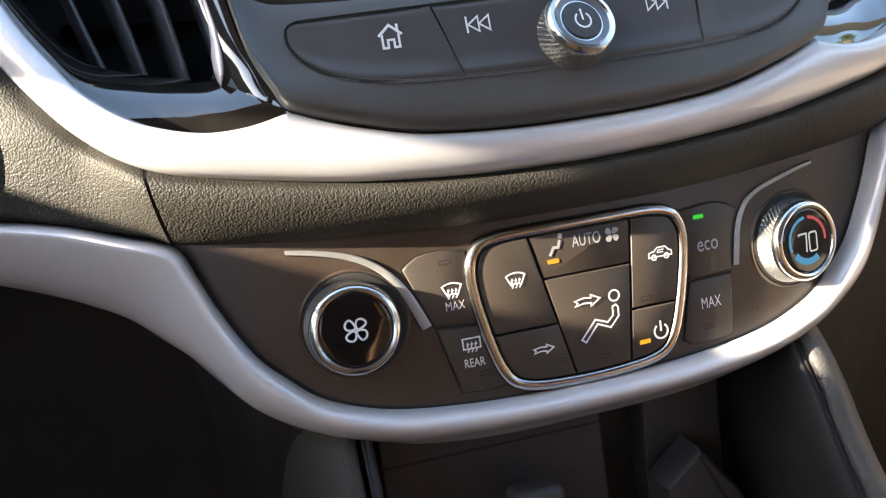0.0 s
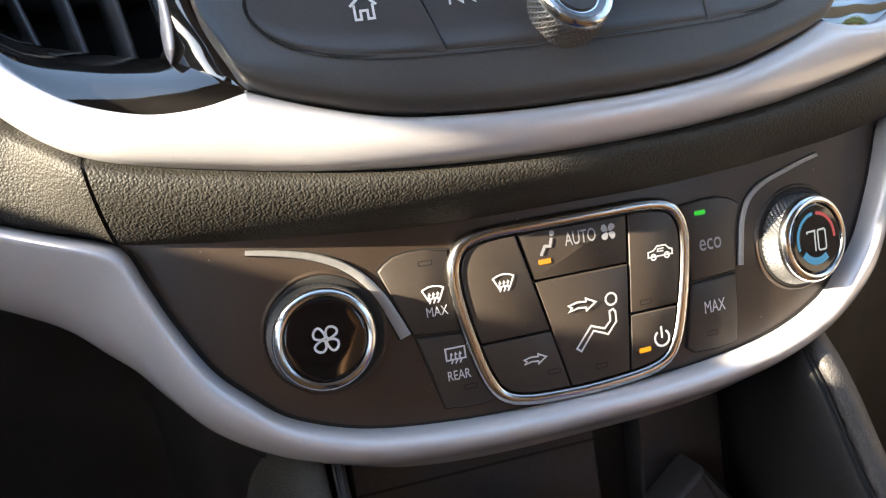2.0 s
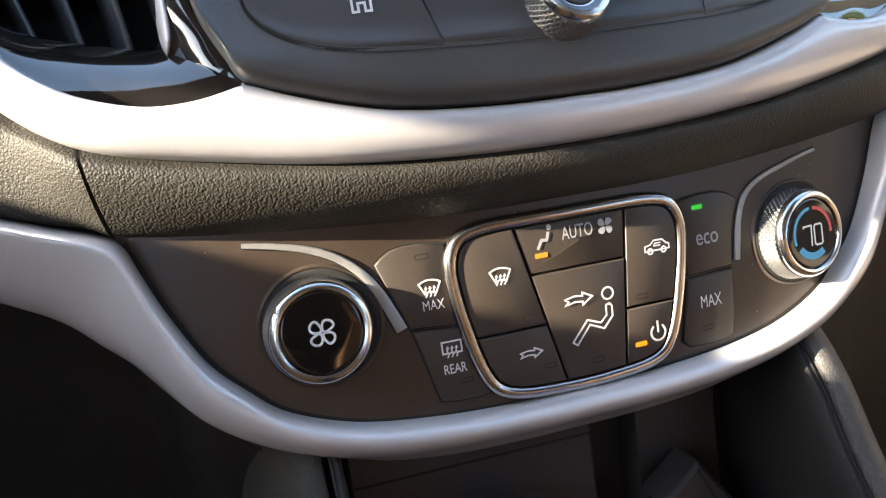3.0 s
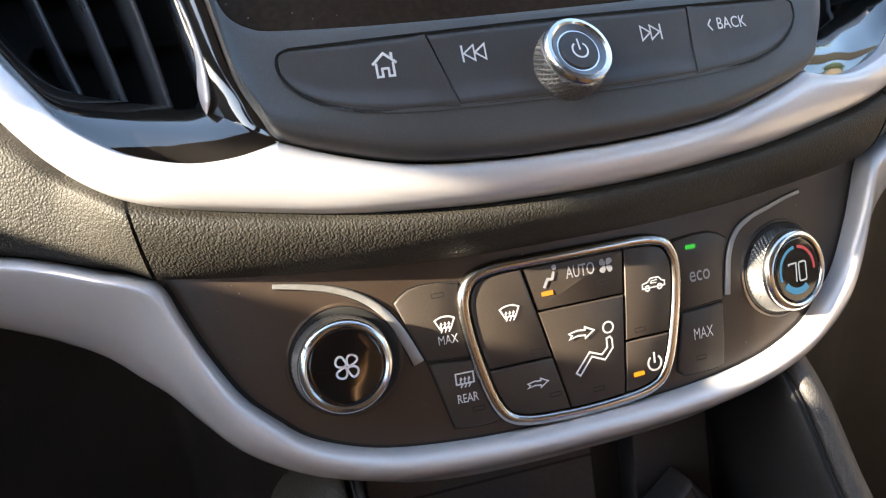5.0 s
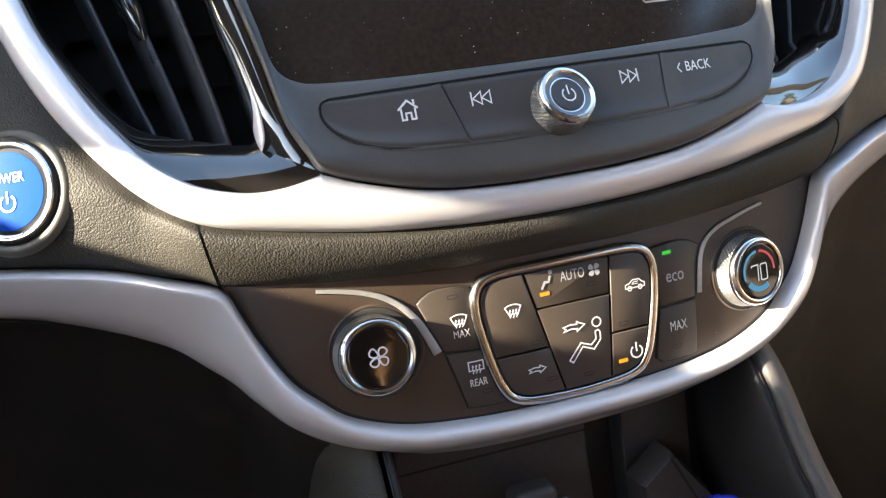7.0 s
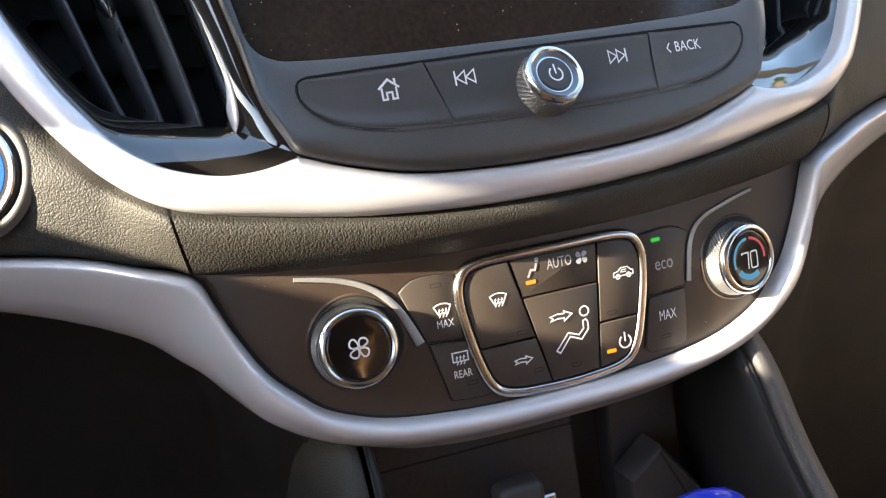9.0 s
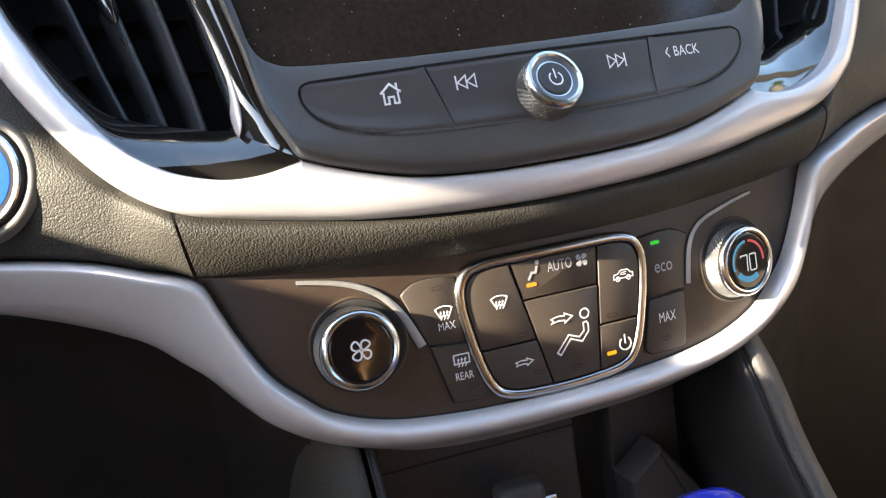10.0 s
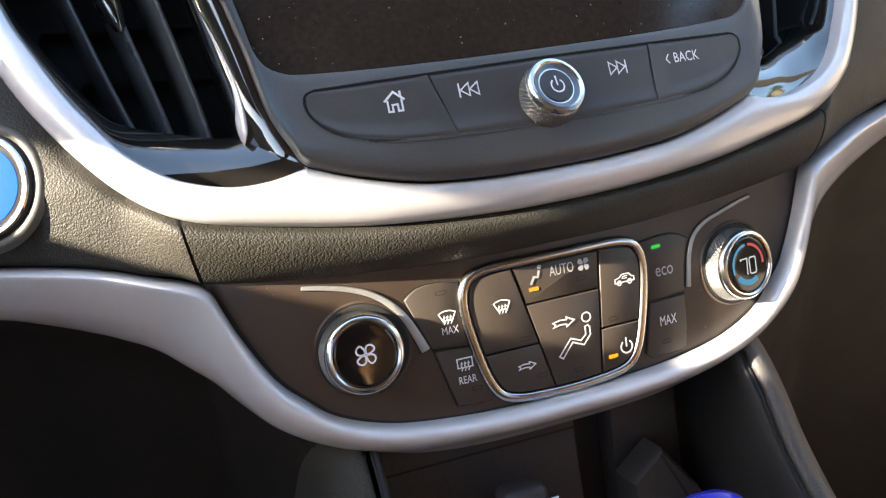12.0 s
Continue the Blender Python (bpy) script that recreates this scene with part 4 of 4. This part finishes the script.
for s in (-1, 1):
    # unseen door: sill steps up to shade the console rail, tan trim bounces light
    slab("door_panel", [(s * EDGE, -1.7, 0.2), (s * EDGE, 0.9, 0.2), (s * EDGE, 0.9, SILL - 0.11), (s * EDGE, 0.03, SILL), (s * EDGE, -0.1, SILL + 0.05), (s * EDGE, -1.7, SILL + 0.2)], 0.05 * s, DOORTRIM, "unseen tan door trim that bounces warm light, sill raised for shade", "car door")
    slab("windscreen_pillar", [(s * EDGE, 0.145, 1.055), (s * EDGE, 0.42, 1.055), (s * 0.62, -0.30, 1.46), (s * 0.62, -0.45, 1.42)], 0.03 * s, CLOTH, "dark raked pillar beside the windscreen", "car pillar")
    slab("centre_pillar", [(s * EDGE, -0.62, 1.05), (s * EDGE, -0.48, 1.05), (s * 0.61, -0.48, 1.45), (s * 0.61, -0.62, 1.45)], 0.04 * s, CLOTH, "dark centre roof pillar", "car pillar")
# unseen full-height wall, added to keep sky out of the dial faces
slab("rear_bulkhead", [(-0.75, -1.7, 0.2), (0.75, -1.7, 0.2), (0.75, -1.7, 1.47), (-0.75, -1.7, 1.47)], 0.05, CLOTH, "unseen dark rear wall that keeps sky out of reflections", "wall")

# ---- unseen front seats behind the camera, added for warm bounce and the dial's streak ----
def front_seat(x):
    seat = new("front_seat")
    tagged(seat, "added tan front seat, unseen, that throws warm light on the dash", "car seat", "front seats")
    seat.location = (x, -0.66, 0.25)
    ORIGIN[seat.name] = Vector((0, 0, 0))

    def padded(name, rows, bolster):
        """A padded shape through rows of (height, half width, half depth, set back)."""
        bm = bmesh.new()
        out = []
        for z, w, d, back in (tuple(v) for v in spline(rows, 22)):
            ring = []
            for q in range(40):
                c, n = math.cos(2 * math.pi * q / 40), math.sin(2 * math.pi * q / 40)
                px, py = w * math.copysign(abs(c) ** 0.45, c), d * math.copysign(abs(n) ** 0.6, n)
                ring.append(Vector((px, py - back + (bolster * abs(px / max(w, 1e-4)) ** 3 if n > 0 else 0), z)))
            out.append(ring)
        grid = loft(bm, out, True)
        bm.faces.new(grid[0])
        bm.faces.new(grid[-1])
        part(name, bm, SEATBOUNCE, seat)

    padded("cushion", [(0, 0.20, 0.24, -0.18), (0.1, 0.25, 0.27, -0.18), (0.2, 0.25, 0.27, -0.18), (0.26, 0.2, 0.22, -0.18)], 0.0)
    padded("backrest", [(0.2, 0.2, 0.05, 0.0), (0.3, 0.25, 0.07, 0.02), (0.6, 0.265, 0.07, 0.09), (0.8, 0.24, 0.06, 0.13), (0.88, 0.15, 0.04, 0.15)], 0.06)
    padded("headrest", [(0.9, 0.1, 0.03, 0.15), (0.93, 0.13, 0.05, 0.15), (1.02, 0.13, 0.05, 0.16), (1.06, 0.09, 0.03, 0.16)], 0.0)


front_seat(-0.37)
front_seat(0.285)

# ---- outside ----
GROUND = mat("dry_ground", (0.22, 0.19, 0.15), 0.9, var=0.2, grain=3.0, bump=0.2, bump_scale=20)
STUCCO = mat("tan_stucco", (0.52, 0.42, 0.28), 0.9, var=0.1, grain=5.0, bump=0.2, bump_scale=40)
slab("ground", [(-400, -400, 0), (400, -400, 0), (400, 400, 0), (-400, 400, 0)], -0.1, GROUND, "pale dry ground round the car", "ground")



def house(x, y, w, d, hgt):
    hs = new("house")
    tagged(hs, "tan stucco house with a low grey roof beside the street", "house")
    hs.location = (x, y, 0)
    ORIGIN[hs.name] = Vector((0, 0, 0))
    bm = bmesh.new()
    pts = [(0, -w / 2), (d, -w / 2), (d, w / 2), (0, w / 2)]
    loft(bm, [[Vector((p[0], p[1], 0)) for p in pts], [Vector((p[0], p[1], hgt)) for p in pts]], True)
    part("wall", bm, STUCCO, hs, smooth=False)
    bm = bmesh.new()
    eave = [bm.verts.new((px + (-0.5 if px == 0 else 0.5), py * 1.06, hgt)) for px, py in pts]
    ridge = [bm.verts.new((d / 2, -w / 2, hgt + 1.2)), bm.verts.new((d / 2, w / 2, hgt + 1.2))]
    bm.faces.new((eave[0], eave[3], ridge[1], ridge[0]))
    bm.faces.new((eave[1], eave[2], ridge[1], ridge[0]))
    bm.faces.new((eave[0], eave[1], ridge[0]))
    bm.faces.new((eave[3], eave[2], ridge[1]))
    part("roof", bm, ROOFING, hs, smooth=False)
    for wy in (-w * 0.3, w * 0.05, w * 0.33):
        bm = bmesh.new()
        pts = [(-0.7, 0.9), (0.7, 0.9), (0.7, 2.0), (-0.7, 2.0)]
        grid = loft(bm, [[Vector((0.02, wy + u, v)) for u, v in pts], [Vector((-0.03, wy + u, v)) for u, v in pts]], True)
        bm.faces.new(grid[-1])
        part("window", bm, PIANO, hs, smooth=False)


def tree(x, y, hgt, rad, seed):
    rnd = random.Random(seed)
    tr = new("tree")
    tagged(tr, "leafy green street tree with a tapered brown trunk", "tree", "street trees")
    tr.location = (x, y, 0)
    ORIGIN[tr.name] = Vector((0, 0, 0))
    bm = bmesh.new()
    loft(bm, [[Vector((r * math.cos(a) + 0.1 * math.sin(z), r * math.sin(a), z)) for a in [k * math.pi / 4 for k in range(8)]] for z, r in ((0, 0.22), (1, 0.17), (hgt * 0.5, 0.13), (hgt * 0.9, 0.04))], True)
    part("trunk", bm, BARK, tr)
    verts, faces = [], []
    for _ in range(2600):
        a, b, r = rnd.uniform(0, 6.283), rnd.uniform(-1, 1), rad * rnd.uniform(0.35, 1.0) ** 0.6 * (0.8 + 0.3 * math.sin(5 * rnd.random()))
        c = Vector((r * math.cos(a) * math.sqrt(1 - b * b), r * math.sin(a) * math.sqrt(1 - b * b), hgt * 0.65 + r * b * 0.8))
        u = Vector((rnd.gauss(0, 1), rnd.gauss(0, 1), rnd.gauss(0, 1))).normalized()
        v = u.orthogonal().normalized()
        s = rnd.uniform(0.08, 0.2)
        k = len(verts)
        verts += [c + u * s, c + v * s * 0.6, c - u * s, c - v * s * 0.6]
        faces.append((k, k + 1, k + 2, k + 3))
    me = bpy.data.meshes.new("crown")
    me.from_pydata(verts, [], faces)
    me.materials.append(LEAF)
    ob = new("crown", me)
    ob.parent = tr


ROOFING = mat("grey_roofing", (0.16, 0.15, 0.14), 0.9, var=0.2, grain=6.0)
BARK = mat("bark", (0.12, 0.09, 0.06), 0.9, var=0.3, grain=20.0)
LEAF = mat("leaves", (0.06, 0.085, 0.025), 0.6, var=0.3, grain=3.0)
house(9.0, 1.0, 14.0, 8.0, 2.7)
tree(7.0, 3.5, 5.0, 1.8, 1)
tree(7.5, -1.5, 4.4, 1.5, 2)
tree(15.0, 9.0, 7.0, 2.6, 3)
